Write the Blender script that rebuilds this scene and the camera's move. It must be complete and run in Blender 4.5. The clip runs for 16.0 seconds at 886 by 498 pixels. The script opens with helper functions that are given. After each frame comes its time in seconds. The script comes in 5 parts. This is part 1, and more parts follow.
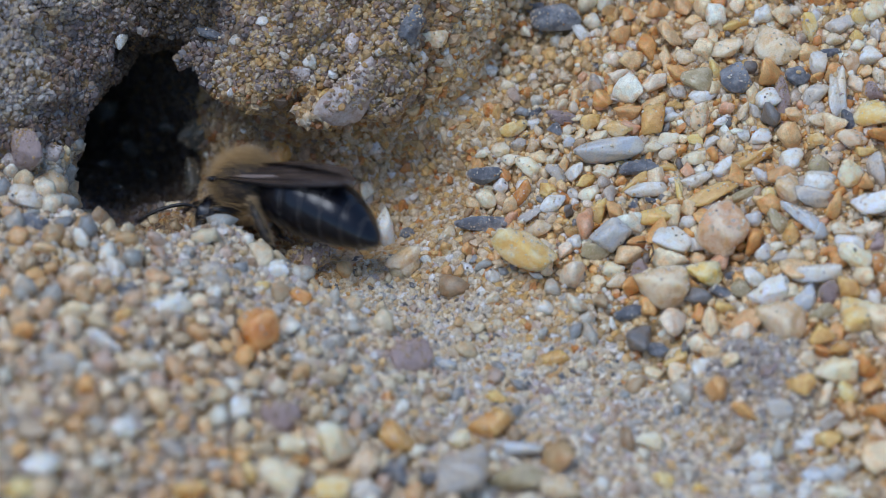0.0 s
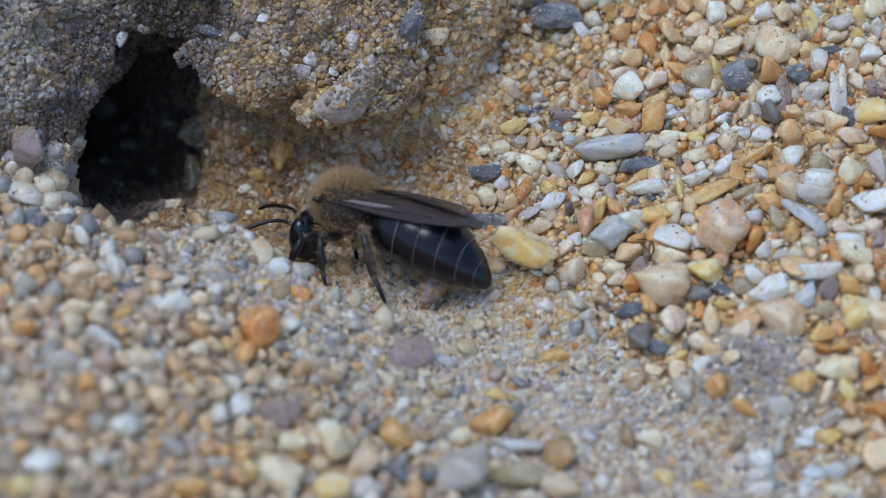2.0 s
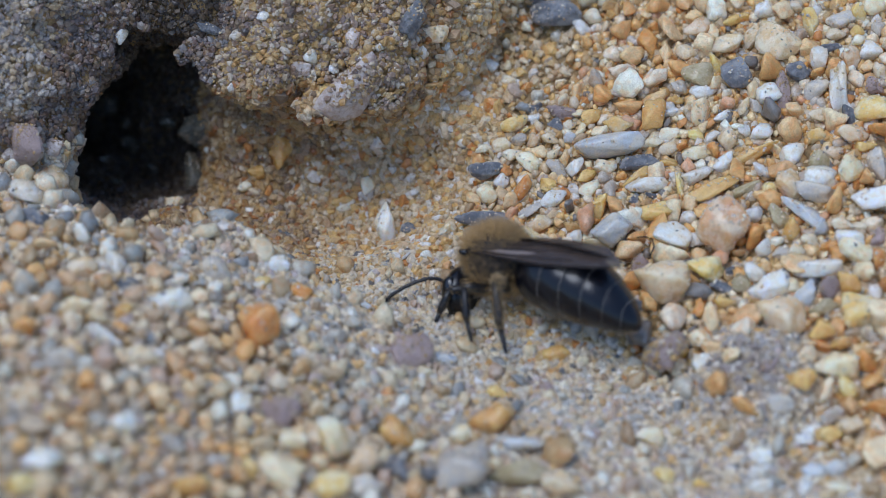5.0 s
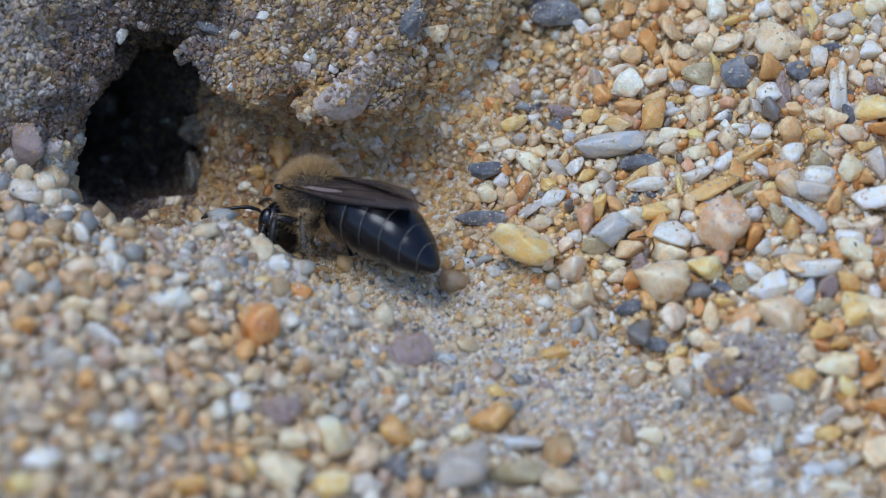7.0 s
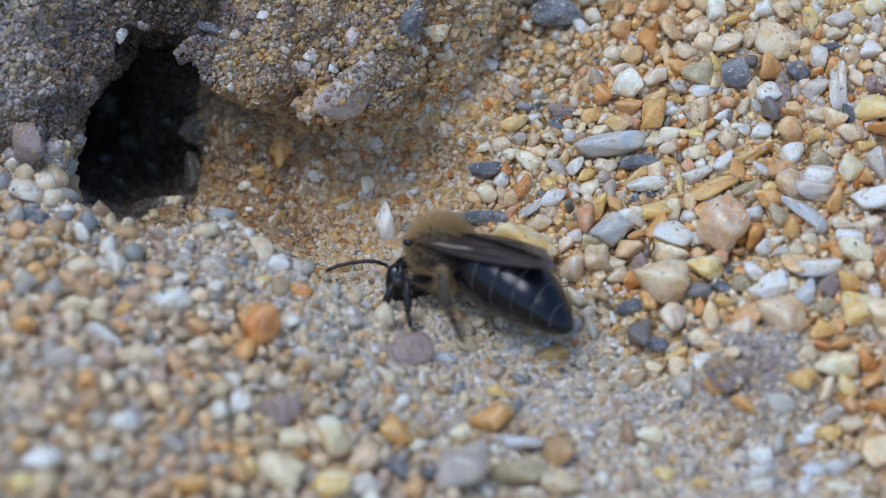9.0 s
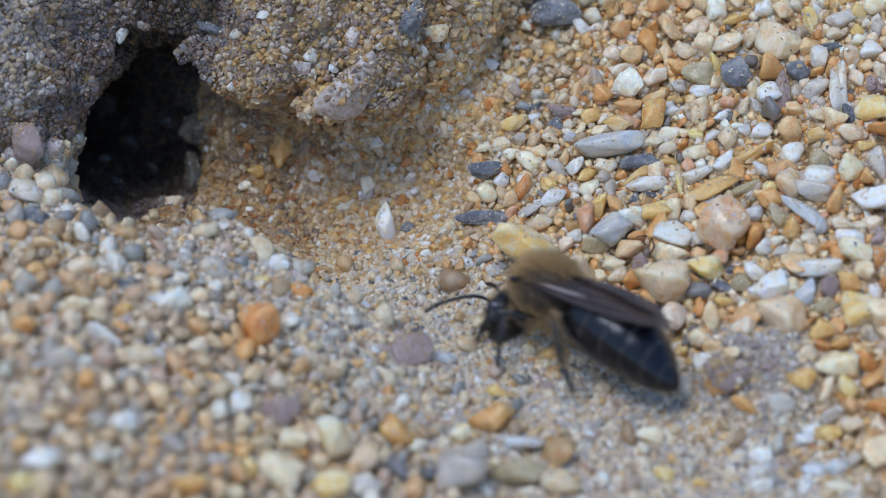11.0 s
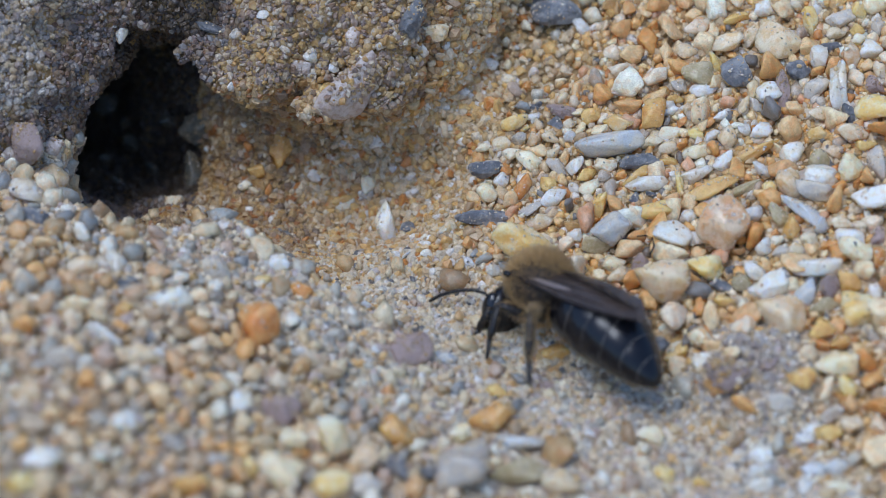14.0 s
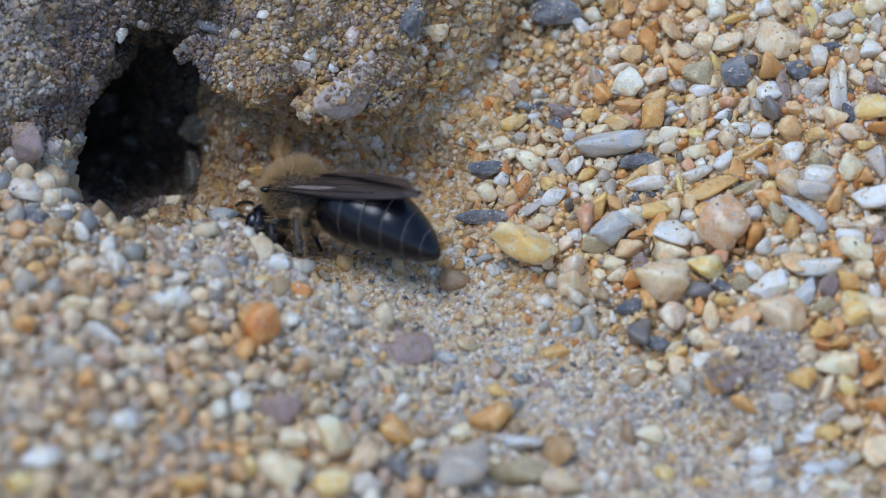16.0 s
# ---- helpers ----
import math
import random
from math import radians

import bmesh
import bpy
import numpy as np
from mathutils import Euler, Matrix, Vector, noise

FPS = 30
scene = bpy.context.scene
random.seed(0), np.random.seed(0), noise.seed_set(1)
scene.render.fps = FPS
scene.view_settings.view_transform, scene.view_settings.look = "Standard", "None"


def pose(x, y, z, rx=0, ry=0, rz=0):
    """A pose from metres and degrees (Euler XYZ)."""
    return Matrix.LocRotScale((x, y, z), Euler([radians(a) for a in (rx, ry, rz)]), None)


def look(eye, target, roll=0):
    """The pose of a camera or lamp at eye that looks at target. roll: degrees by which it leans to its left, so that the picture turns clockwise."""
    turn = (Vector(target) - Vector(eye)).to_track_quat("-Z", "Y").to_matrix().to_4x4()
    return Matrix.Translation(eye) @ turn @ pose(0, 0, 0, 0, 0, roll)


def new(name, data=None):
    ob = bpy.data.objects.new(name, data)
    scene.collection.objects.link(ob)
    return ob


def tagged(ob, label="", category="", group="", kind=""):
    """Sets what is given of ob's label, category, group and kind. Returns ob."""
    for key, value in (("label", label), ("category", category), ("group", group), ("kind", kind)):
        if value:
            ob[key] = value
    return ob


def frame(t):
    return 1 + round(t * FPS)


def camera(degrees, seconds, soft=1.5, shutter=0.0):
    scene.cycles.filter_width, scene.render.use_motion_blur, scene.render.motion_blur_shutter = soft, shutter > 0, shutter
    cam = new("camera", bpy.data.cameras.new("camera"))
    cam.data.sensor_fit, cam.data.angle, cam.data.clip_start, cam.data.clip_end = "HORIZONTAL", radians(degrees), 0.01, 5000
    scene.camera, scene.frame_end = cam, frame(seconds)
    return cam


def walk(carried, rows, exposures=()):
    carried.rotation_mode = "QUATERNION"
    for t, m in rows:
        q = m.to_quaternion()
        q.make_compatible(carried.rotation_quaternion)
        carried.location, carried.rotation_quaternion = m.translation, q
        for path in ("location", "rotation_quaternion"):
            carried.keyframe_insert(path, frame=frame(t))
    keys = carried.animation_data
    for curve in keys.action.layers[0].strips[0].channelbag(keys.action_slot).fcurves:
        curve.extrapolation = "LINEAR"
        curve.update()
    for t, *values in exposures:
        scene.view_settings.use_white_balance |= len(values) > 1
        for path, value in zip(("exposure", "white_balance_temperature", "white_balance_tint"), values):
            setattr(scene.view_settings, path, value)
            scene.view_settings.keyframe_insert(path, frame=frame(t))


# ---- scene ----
# A burrow mouth in coarse sand; a mining bee works in front of it. Lengths in the code are millimetres.
MM = 0.001
ELEV = radians(35)
DIST = 151.5
cam = camera(18.0, 16.0, soft=0.65, shutter=0.6)
cam.data.dof.use_dof = True
cam.data.dof.focus_distance = 0.1555
cam.data.dof.aperture_fstop = 30.0


def cam_pose(up, right=0.0):
    """The tripod's pose with the lens tipped up by a few hundredths of a degree."""
    eye = Vector((0, -DIST * math.cos(ELEV), DIST * math.sin(ELEV))) * MM
    return look(eye, (0, 0, 0)) @ pose(0, 0, 0, up, right, 0)


SETTLE = [(0.0, 0.1215, -0.012), (0.5, 0.0985, -0.014), (1.0, 0.0925, 0.0), (1.5, 0.081, 0.0), (2.0, 0.0695, 0.0), (2.5, 0.058, 0.0), (3.0, 0.052, 0.0),
          (3.5, 0.0465, 0.0), (4.0, 0.035, 0.0), (6.5, 0.014, 0.0), (7.0, 0.0115, 0.0), (9.0, 0.004, 0.0), (11.5, 0.002, 0.0), (16.0, -0.008, 0.0)]
walk(cam, [(t, cam_pose(u, r)) for t, u, r in SETTLE], [(0.0, -0.71), (4.2, -0.71), (6.5, -0.61), (16.0, -0.61)])

# ---- sky and sun: bright overcast ----
world = bpy.data.worlds.new("world")
scene.world = world
world.use_nodes = True
wn = world.node_tree.nodes
sky = wn.new("ShaderNodeTexSky")
sky.sky_type, sky.sun_disc = "NISHITA", False
sky.sun_elevation, sky.sun_rotation = radians(72), radians(-120)
sky.dust_density, sky.ozone_density = 1.0, 1.3
world.node_tree.links.new(sky.outputs[0], wn["Background"].inputs[0])
wn["Background"].inputs[1].default_value = 0.24
sun_data = bpy.data.lights.new("sun", "SUN")
sun_data.energy, sun_data.angle, sun_data.color = 2.2, radians(32), (1.0, 0.99, 0.975)
sun = new("sun", sun_data)
sun.matrix_world = look((-0.16, -0.13, 0.5), (0, 0, 0))
scene.view_settings.use_white_balance = True
scene.view_settings.white_balance_temperature = 5620


# ---- materials ----
def node_mat(name):
    m = bpy.data.materials.new(name)
    m.use_nodes = True
    return m, m.node_tree.nodes, m.node_tree.links, m.node_tree.nodes["Principled BSDF"]


def ramp_of(nodes, stops, mode="LINEAR"):
    r = nodes.new("ShaderNodeValToRGB")
    r.color_ramp.interpolation = mode
    while len(r.color_ramp.elements) < len(stops):
        r.color_ramp.elements.new(0.5)
    for el, (p, c) in zip(r.color_ramp.elements, stops):
        el.position, el.color = p, (*c, 1)
    return r


def noise_of(nodes, links, scale, detail=3, rough=0.55, space="Object"):
    co = nodes.new("ShaderNodeTexCoord")
    n = nodes.new("ShaderNodeTexNoise")
    n.inputs["Scale"].default_value, n.inputs["Detail"].default_value, n.inputs["Roughness"].default_value = scale, detail, rough
    links.new(co.outputs[space], n.inputs["Vector"])
    return n


def mix_of(nodes, links, a, b, fac, mode="MIX"):
    m = nodes.new("ShaderNodeMix")
    m.data_type, m.blend_type = "RGBA", mode
    for sock, v in ((0, fac), (6, a), (7, b)):
        if isinstance(v, (int, float)):
            m.inputs[sock].default_value = v
        elif isinstance(v, tuple):
            m.inputs[sock].default_value = (*v, 1)
        else:
            links.new(v, m.inputs[sock])
    return m.outputs[2]


def bump_of(nodes, links, height, strength, dist):
    b = nodes.new("ShaderNodeBump")
    b.inputs["Strength"].default_value, b.inputs["Distance"].default_value = strength, dist
    links.new(height, b.inputs["Height"])
    return b.outputs[0]


TAN, BROWN = (0.40, 0.29, 0.17), (0.21, 0.135, 0.085)


def grain_mat(name, colours, gloss=0.45, dust=0.25, sss=0.0, own=False, rust=0.3):
    """Loose grains of many minerals: a colour for each grain, faint veins, a fine rough skin."""
    m, n, l, p = node_mat(name)
    chance_of = n.new("ShaderNodeObjectInfo").outputs["Random"] if own else n.new("ShaderNodeNewGeometry").outputs["Random Per Island"]
    stops = [(i / len(colours), c) for i, c in enumerate(colours)]
    r = ramp_of(n, stops, "CONSTANT")
    l.new(chance_of, r.inputs[0])
    big = noise_of(n, l, 2600, 4)
    fine = noise_of(n, l, 9000, 3)
    spot = noise_of(n, l, 16000, 3, 0.6)
    sp = ramp_of(n, [(0.32, (0.62, 0.56, 0.48)), (0.5, (1, 1, 1)), (0.7, (1.25, 1.25, 1.25))])
    l.new(spot.outputs[0], sp.inputs[0])
    hue = n.new("ShaderNodeHueSaturation")
    mul = n.new("ShaderNodeMath")
    mul.operation = "MULTIPLY_ADD"
    l.new(big.outputs[0], mul.inputs[0])
    mul.inputs[1].default_value, mul.inputs[2].default_value = 0.9, 0.55
    l.new(mul.outputs[0], hue.inputs["Value"])
    l.new(r.outputs[0], hue.inputs["Color"])
    patch = noise_of(n, l, 1500, 3, 0.6)
    stain = ramp_of(n, [(0.48, (0, 0, 0)), (0.62, (rust, rust, rust))])
    l.new(patch.outputs[0], stain.inputs[0])
    stained = mix_of(n, l, hue.outputs[0], mix_of(n, l, hue.outputs[0], (0.86, 0.58, 0.32), 1.0, "MULTIPLY"), stain.outputs[0])
    dirt = ramp_of(n, [(0.5, (0, 0, 0)), (0.75, (1, 1, 1))])
    l.new(fine.outputs[0], dirt.inputs[0])
    dm = n.new("ShaderNodeMath")
    dm.operation = "MULTIPLY"
    l.new(dirt.outputs[0], dm.inputs[0])
    dm.inputs[1].default_value = dust
    l.new(mix_of(n, l, mix_of(n, l, stained, (0.40, 0.29, 0.16), dm.outputs[0]), sp.outputs[0], 0.7, "MULTIPLY"), p.inputs["Base Color"])
    p.inputs["Roughness"].default_value = gloss
    l.new(bump_of(n, l, fine.outputs[0], 0.3, 0.00015), p.inputs["Normal"])
    p.inputs["Subsurface Weight"].default_value = sss
    p.inputs["Subsurface Radius"].default_value = (1.0, 0.85, 0.65)
    p.inputs["Subsurface Scale"].default_value = 0.0004
    return m


def stone_mat(name, colour, vein, gloss=0.45, amount=0.5, sss=0.0, dust=0.35):
    """One pebble's mineral: mottled at two scales, stained in its pits, with sand dust sticking to it."""
    m, n, l, p = node_mat(name)
    info = n.new("ShaderNodeObjectInfo")
    big = noise_of(n, l, 1200, 6, 0.66)
    fine = noise_of(n, l, 5200, 6, 0.7)
    r = ramp_of(n, [(0.43, (0, 0, 0)), (0.58, (1, 1, 1))])
    l.new(big.outputs[0], r.inputs[0])
    am = n.new("ShaderNodeMath")
    am.operation = "MULTIPLY"
    l.new(r.outputs[0], am.inputs[0])
    am.inputs[1].default_value = amount
    c = mix_of(n, l, colour, vein, am.outputs[0])
    d = ramp_of(n, [(0.52, (0, 0, 0)), (0.6, (1, 1, 1))])
    l.new(fine.outputs[0], d.inputs[0])
    dm = n.new("ShaderNodeMath")
    dm.operation = "MULTIPLY"
    l.new(d.outputs[0], dm.inputs[0])
    dm.inputs[1].default_value = dust
    spot = noise_of(n, l, 13000, 3, 0.6)
    sp = ramp_of(n, [(0.3, (0.82, 0.75, 0.66)), (0.5, (1, 1, 1)), (0.72, (1.1, 1.1, 1.1))])
    l.new(spot.outputs[0], sp.inputs[0])
    c = mix_of(n, l, c, (0.44, 0.31, 0.17), dm.outputs[0])
    c = mix_of(n, l, c, sp.outputs[0], 0.8, "MULTIPLY")
    hue = n.new("ShaderNodeHueSaturation")
    val = n.new("ShaderNodeMath")
    val.operation = "MULTIPLY_ADD"
    l.new(info.outputs["Random"], val.inputs[0])
    val.inputs[1].default_value, val.inputs[2].default_value = 0.35, 0.88
    l.new(val.outputs[0], hue.inputs["Value"])
    l.new(c, hue.inputs["Color"])
    l.new(hue.outputs[0], p.inputs["Base Color"])
    rr = n.new("ShaderNodeMath")
    rr.operation = "MULTIPLY_ADD"
    l.new(fine.outputs[0], rr.inputs[0])
    rr.inputs[1].default_value, rr.inputs[2].default_value = 0.8, gloss - 0.46
    l.new(rr.outputs[0], p.inputs["Roughness"])
    p.inputs["Coat Weight"].default_value = 0.5 if gloss < 0.5 else 0.0
    p.inputs["Coat Roughness"].default_value = 0.16
    if sss:
        p.inputs["Subsurface Weight"].default_value = sss
        p.inputs["Subsurface Radius"].default_value = (1.0, 0.85, 0.65)
        p.inputs["Subsurface Scale"].default_value = 0.0011
    l.new(bump_of(n, l, fine.outputs[0], 0.42 if gloss < 0.5 else 0.9, 0.0003), p.inputs["Normal"])
    return m


STONES = {
    "cream": stone_mat("cream_quartz", (0.95, 0.74, 0.50), (0.88, 0.54, 0.23), 0.26, 0.7, 0.7, 0.10),
    "white": stone_mat("white_quartz", (0.94, 0.87, 0.75), (0.84, 0.62, 0.34), 0.26, 0.6, 0.7, 0.10),
    "ochre": stone_mat("ochre_quartz", (0.86, 0.52, 0.18), (0.68, 0.31, 0.07), 0.26, 0.7, 0.7, 0.10),
    "yellow": stone_mat("yellow_quartz", (0.93, 0.55, 0.17), (0.92, 0.70, 0.42), 0.26, 0.8, 0.7, 0.10),
    "orange": stone_mat("orange_jasper", (0.72, 0.29, 0.07), (0.82, 0.46, 0.18), 0.28, 0.8, 0.6, 0.12),
    "grey": stone_mat("grey_quartzite", (0.55, 0.50, 0.43), (0.72, 0.60, 0.42), 0.34, 0.8, 0.4, 0.2),
    "blue": stone_mat("blue_grey_quartz", (0.56, 0.58, 0.58), (0.74, 0.66, 0.50), 0.26, 0.7, 0.7, 0.08),
    "slate": stone_mat("dark_slate", (0.17, 0.18, 0.20), (0.42, 0.42, 0.42), 0.5, 0.8, 0.0, 0.2),
    "pink": stone_mat("pink_feldspar", (0.90, 0.68, 0.46), (0.78, 0.40, 0.15), 0.28, 0.75, 0.7, 0.14),
    "rind": stone_mat("crusted_quartz", (0.66, 0.57, 0.51), (0.46, 0.34, 0.28), 0.45, 0.9, 0.3, 0.5),
    "olive": stone_mat("olive_chert", (0.45, 0.37, 0.20), (0.60, 0.50, 0.32), 0.30, 0.6, 0.4, 0.12),
    # grey quartz with the burrow's shade painted into its colour
    "damp": stone_mat("shaded_grey_quartz", (0.17, 0.175, 0.15), (0.25, 0.21, 0.14), 0.3, 0.8, 0.2, 0.3),
    "mauve": stone_mat("mauve_sandstone", (0.50, 0.38, 0.35), (0.62, 0.47, 0.41), 0.6, 0.6),
}
# quartz sands: mostly clear yellowish and milky grains, some rusty, grey and dark ones
CLEAR, MILK, HONEY, RUST = (0.74, 0.60, 0.40), (0.82, 0.76, 0.67), (0.72, 0.46, 0.17), (0.56, 0.25, 0.07)
BUFF, STONE_GREY, LILAC, SHADE = (0.660, 0.550, 0.393), (0.506, 0.473, 0.414), (0.572, 0.473, 0.424), (0.165, 0.160, 0.155)
SAND_FINE = grain_mat("fine_tan_sand", [BUFF, (0.769, 0.627, 0.398), (0.864, 0.773, 0.579), BUFF, (0.723, 0.515, 0.266), (0.769, 0.627, 0.416), LILAC, (0.816, 0.717, 0.531), BUFF, (0.699, 0.526, 0.303), STONE_GREY, (0.748, 0.605, 0.389), BUFF, MILK,
                                         (0.607, 0.370, 0.153), SHADE], 0.3, 0.2, 0.35)
SAND_WARM = grain_mat("ochre_sand", [HONEY, (0.659, 0.500, 0.302), (0.546, 0.360, 0.158), CLEAR, HONEY, (0.621, 0.440, 0.218), (0.696, 0.540, 0.326), MILK, RUST, (0.659, 0.500, 0.302), (0.452, 0.320, 0.181), CLEAR,
                                     (0.583, 0.380, 0.158), BUFF], 0.3, 0.2, 0.35)
# ochre sand darkened for moisture and for the hollow's shade together
SAND_MOIST_DIM = grain_mat("moist_dim_ochre_sand", [(0.46, 0.29, 0.11), (0.40, 0.27, 0.13), (0.36, 0.20, 0.07), (0.52, 0.37, 0.20), (0.44, 0.28, 0.11), (0.30, 0.20, 0.11), (0.48, 0.32, 0.14), (0.56, 0.46, 0.33),
                                          (0.34, 0.15, 0.05), (0.42, 0.30, 0.16), (0.22, 0.16, 0.11), (0.38, 0.27, 0.17)], 0.3, 0.2, 0.2)
# damp mauve sand, its colours also lowered to paint the bank's shade
SAND_DAMP_DIM = grain_mat("damp_dim_mauve_sand", [(0.193, 0.141, 0.109), (0.167, 0.135, 0.128), (0.193, 0.155, 0.141), (0.231, 0.161, 0.096), BROWN, (0.257, 0.212, 0.173), (0.135, 0.116, 0.116), (0.206, 0.148, 0.128),
                                          (0.245, 0.180, 0.109), (0.103, 0.093, 0.093), (0.218, 0.206, 0.199), (0.360, 0.321, 0.283), (0.109, 0.068, 0.048), (0.212, 0.161, 0.109)], 0.34, 0.2)
# near-black browns: the burrow's inner shade is painted into these grains
SAND_BURROW_SHADE = grain_mat("burrow_shade_sand", [(0.081, 0.059, 0.040), (0.062, 0.048, 0.041), (0.099, 0.068, 0.037), (0.050, 0.038, 0.031), (0.118, 0.087, 0.056), (0.074, 0.050, 0.028), (0.136, 0.112, 0.087), (0.056, 0.046, 0.043)], 0.35, 0.2)
SAND_PALE = grain_mat("drying_grey_sand", [(0.398, 0.333, 0.263), (0.469, 0.407, 0.325), (0.325, 0.288, 0.263), (0.524, 0.416, 0.270), (0.379, 0.325, 0.288), (0.452, 0.344, 0.208), (0.578, 0.524, 0.452), (0.308, 0.254, 0.225),
                                           (0.416, 0.379, 0.344), (0.488, 0.389, 0.254), (0.217, 0.198, 0.189), (0.434, 0.353, 0.270)], 0.34, 0.2, 0.2)
SAND_BANK = grain_mat("moist_tan_sand", [(0.484, 0.330, 0.149), (0.380, 0.288, 0.208), (0.536, 0.354, 0.141), (0.536, 0.428, 0.298), (0.346, 0.255, 0.201), (0.467, 0.280, 0.104), (0.406, 0.313, 0.246), (0.501, 0.363, 0.186),
                                         (0.311, 0.222, 0.164), (0.605, 0.519, 0.402), (0.484, 0.313, 0.126), (0.225, 0.173, 0.149)], 0.3, 0.2, 0.3)
SAND_SPOIL = grain_mat("dug_out_sand", [BUFF, (0.651, 0.508, 0.324), (0.826, 0.674, 0.454), (0.726, 0.568, 0.354), LILAC, (0.551, 0.425, 0.276), (0.901, 0.804, 0.610), (0.374, 0.331, 0.266), (0.801, 0.662, 0.443), STONE_GREY, (0.752, 0.496, 0.216), (0.624, 0.473, 0.354),
                                        (0.374, 0.272, 0.177), MILK, BUFF, (0.601, 0.543, 0.443)], 0.3, 0.2, 0.3)
GRIT_COLOURS = [(0.854, 0.616, 0.332), (0.798, 0.463, 0.168), (0.920, 0.759, 0.513), (0.740, 0.473, 0.224), (0.877, 0.645, 0.358), (0.823, 0.514, 0.203), (0.742, 0.447, 0.264), (0.920, 0.738, 0.455), (0.730, 0.373, 0.112), (0.920, 0.894, 0.710),
                (0.545, 0.463, 0.365), (0.688, 0.344, 0.119), (0.854, 0.616, 0.332), (0.913, 0.770, 0.570), (0.872, 0.615, 0.308), (0.757, 0.453, 0.182), (0.220, 0.206, 0.188), (0.920, 0.779, 0.506)]
GRIT = grain_mat("mixed_grit", GRIT_COLOURS, 0.26, 0.15, 0.5, rust=0.55)
GREY_COLOURS = [(0.682, 0.564, 0.352), (0.528, 0.499, 0.412), (0.537, 0.371, 0.182), (0.454, 0.430, 0.362), (0.856, 0.828, 0.700), (0.495, 0.379, 0.223), (0.417, 0.419, 0.376), (0.705, 0.593, 0.379), (0.520, 0.397, 0.292),
                (0.600, 0.559, 0.454), (0.610, 0.439, 0.224), (0.690, 0.593, 0.393), TAN, (0.725, 0.614, 0.406), (0.318, 0.327, 0.316), (0.820, 0.754, 0.573)]
GRIT_GREY = grain_mat("grey_grit", GREY_COLOURS, 0.3, 0.2, 0.4)
MOUND_COLOURS = [tuple(0.5 * (u + v) for u, v in zip(a, b)) for a, b in zip(GREY_COLOURS, GRIT_COLOURS)] + GREY_COLOURS[:6] + GRIT_COLOURS[:6]
GRIT_MOUND = grain_mat("mound_grit", MOUND_COLOURS, 0.3, 0.2, 0.4)


def bed_mat():
    """The packed sand under the loose grains."""
    m, n, l, p = node_mat("packed_sand")
    a = noise_of(n, l, 260, 4)
    b = noise_of(n, l, 3800, 4, 0.7)
    r = ramp_of(n, [(0.35, (0.40, 0.26, 0.11)), (0.65, (0.50, 0.34, 0.16))])
    l.new(a.outputs[0], r.inputs[0])
    g = ramp_of(n, [(0.3, (0.35, 0.35, 0.35)), (0.7, (1.2, 1.2, 1.2))])
    l.new(b.outputs[0], g.inputs[0])
    l.new(mix_of(n, l, r.outputs[0], g.outputs[0], 0.8, "MULTIPLY"), p.inputs["Base Color"])
    p.inputs["Roughness"].default_value = 0.85
    l.new(bump_of(n, l, b.outputs[0], 1.0, 0.0004), p.inputs["Normal"])
    return m


BED = bed_mat()


# ---- shape helpers ----
def mesh_of(name, verts, faces, mats, smooth=True):
    """A mesh from arrays in millimetres."""
    verts, faces = np.asarray(verts, np.float32) * MM, np.asarray(faces, np.int32)
    me = bpy.data.meshes.new(name)
    k = faces.shape[1]
    me.vertices.add(len(verts)), me.loops.add(faces.size), me.polygons.add(len(faces))
    me.vertices.foreach_set("co", verts.ravel())
    me.loops.foreach_set("vertex_index", faces.ravel())
    me.polygons.foreach_set("loop_start", np.arange(len(faces), dtype=np.int32) * k)
    me.polygons.foreach_set("use_smooth", np.full(len(faces), smooth))
    me.update(calc_edges=True)
    for m in mats:
        me.materials.append(m)
    return me


LATTICE = np.random.default_rng(7).random((32, 32, 32)).astype(np.float32)


def lumps(p, size):
    """Smooth value noise in -1..1 with lumps of that size."""
    q = np.asarray(p, np.float32) / size + 100.0
    i = np.floor(q).astype(np.int32)
    f = q - i
    f = f * f * (3 - 2 * f)
    out = 0
    for a in (0, 1):
        for b in (0, 1):
            for c in (0, 1):
                w = (f[..., 0] if a else 1 - f[..., 0]) * (f[..., 1] if b else 1 - f[..., 1]) * (f[..., 2] if c else 1 - f[..., 2])
                out = out + w * LATTICE[(i[..., 0] + a) % 32, (i[..., 1] + b) % 32, (i[..., 2] + c) % 32]
    return out * 2 - 1


def smin(a, b, k):
    h = np.clip(0.5 + 0.5 * (b - a) / k, 0, 1)
    return b * (1 - h) + a * h - k * h * (1 - h)


def smax(a, b, k):
    return -smin(-a, -b, k)


def step01(a, b, v):
    t = np.clip((v - a) / (b - a), 0, 1)
    return t * t * (3 - 2 * t)


# ---- the ground ----
def trough(x, y):
    """Along the dug trough (out of the burrow) and across it (towards the gravel slope)."""
    return 0.8 * (x + 8) - 0.6 * (y - 3), 0.6 * (x + 8) + 0.8 * (y - 3)


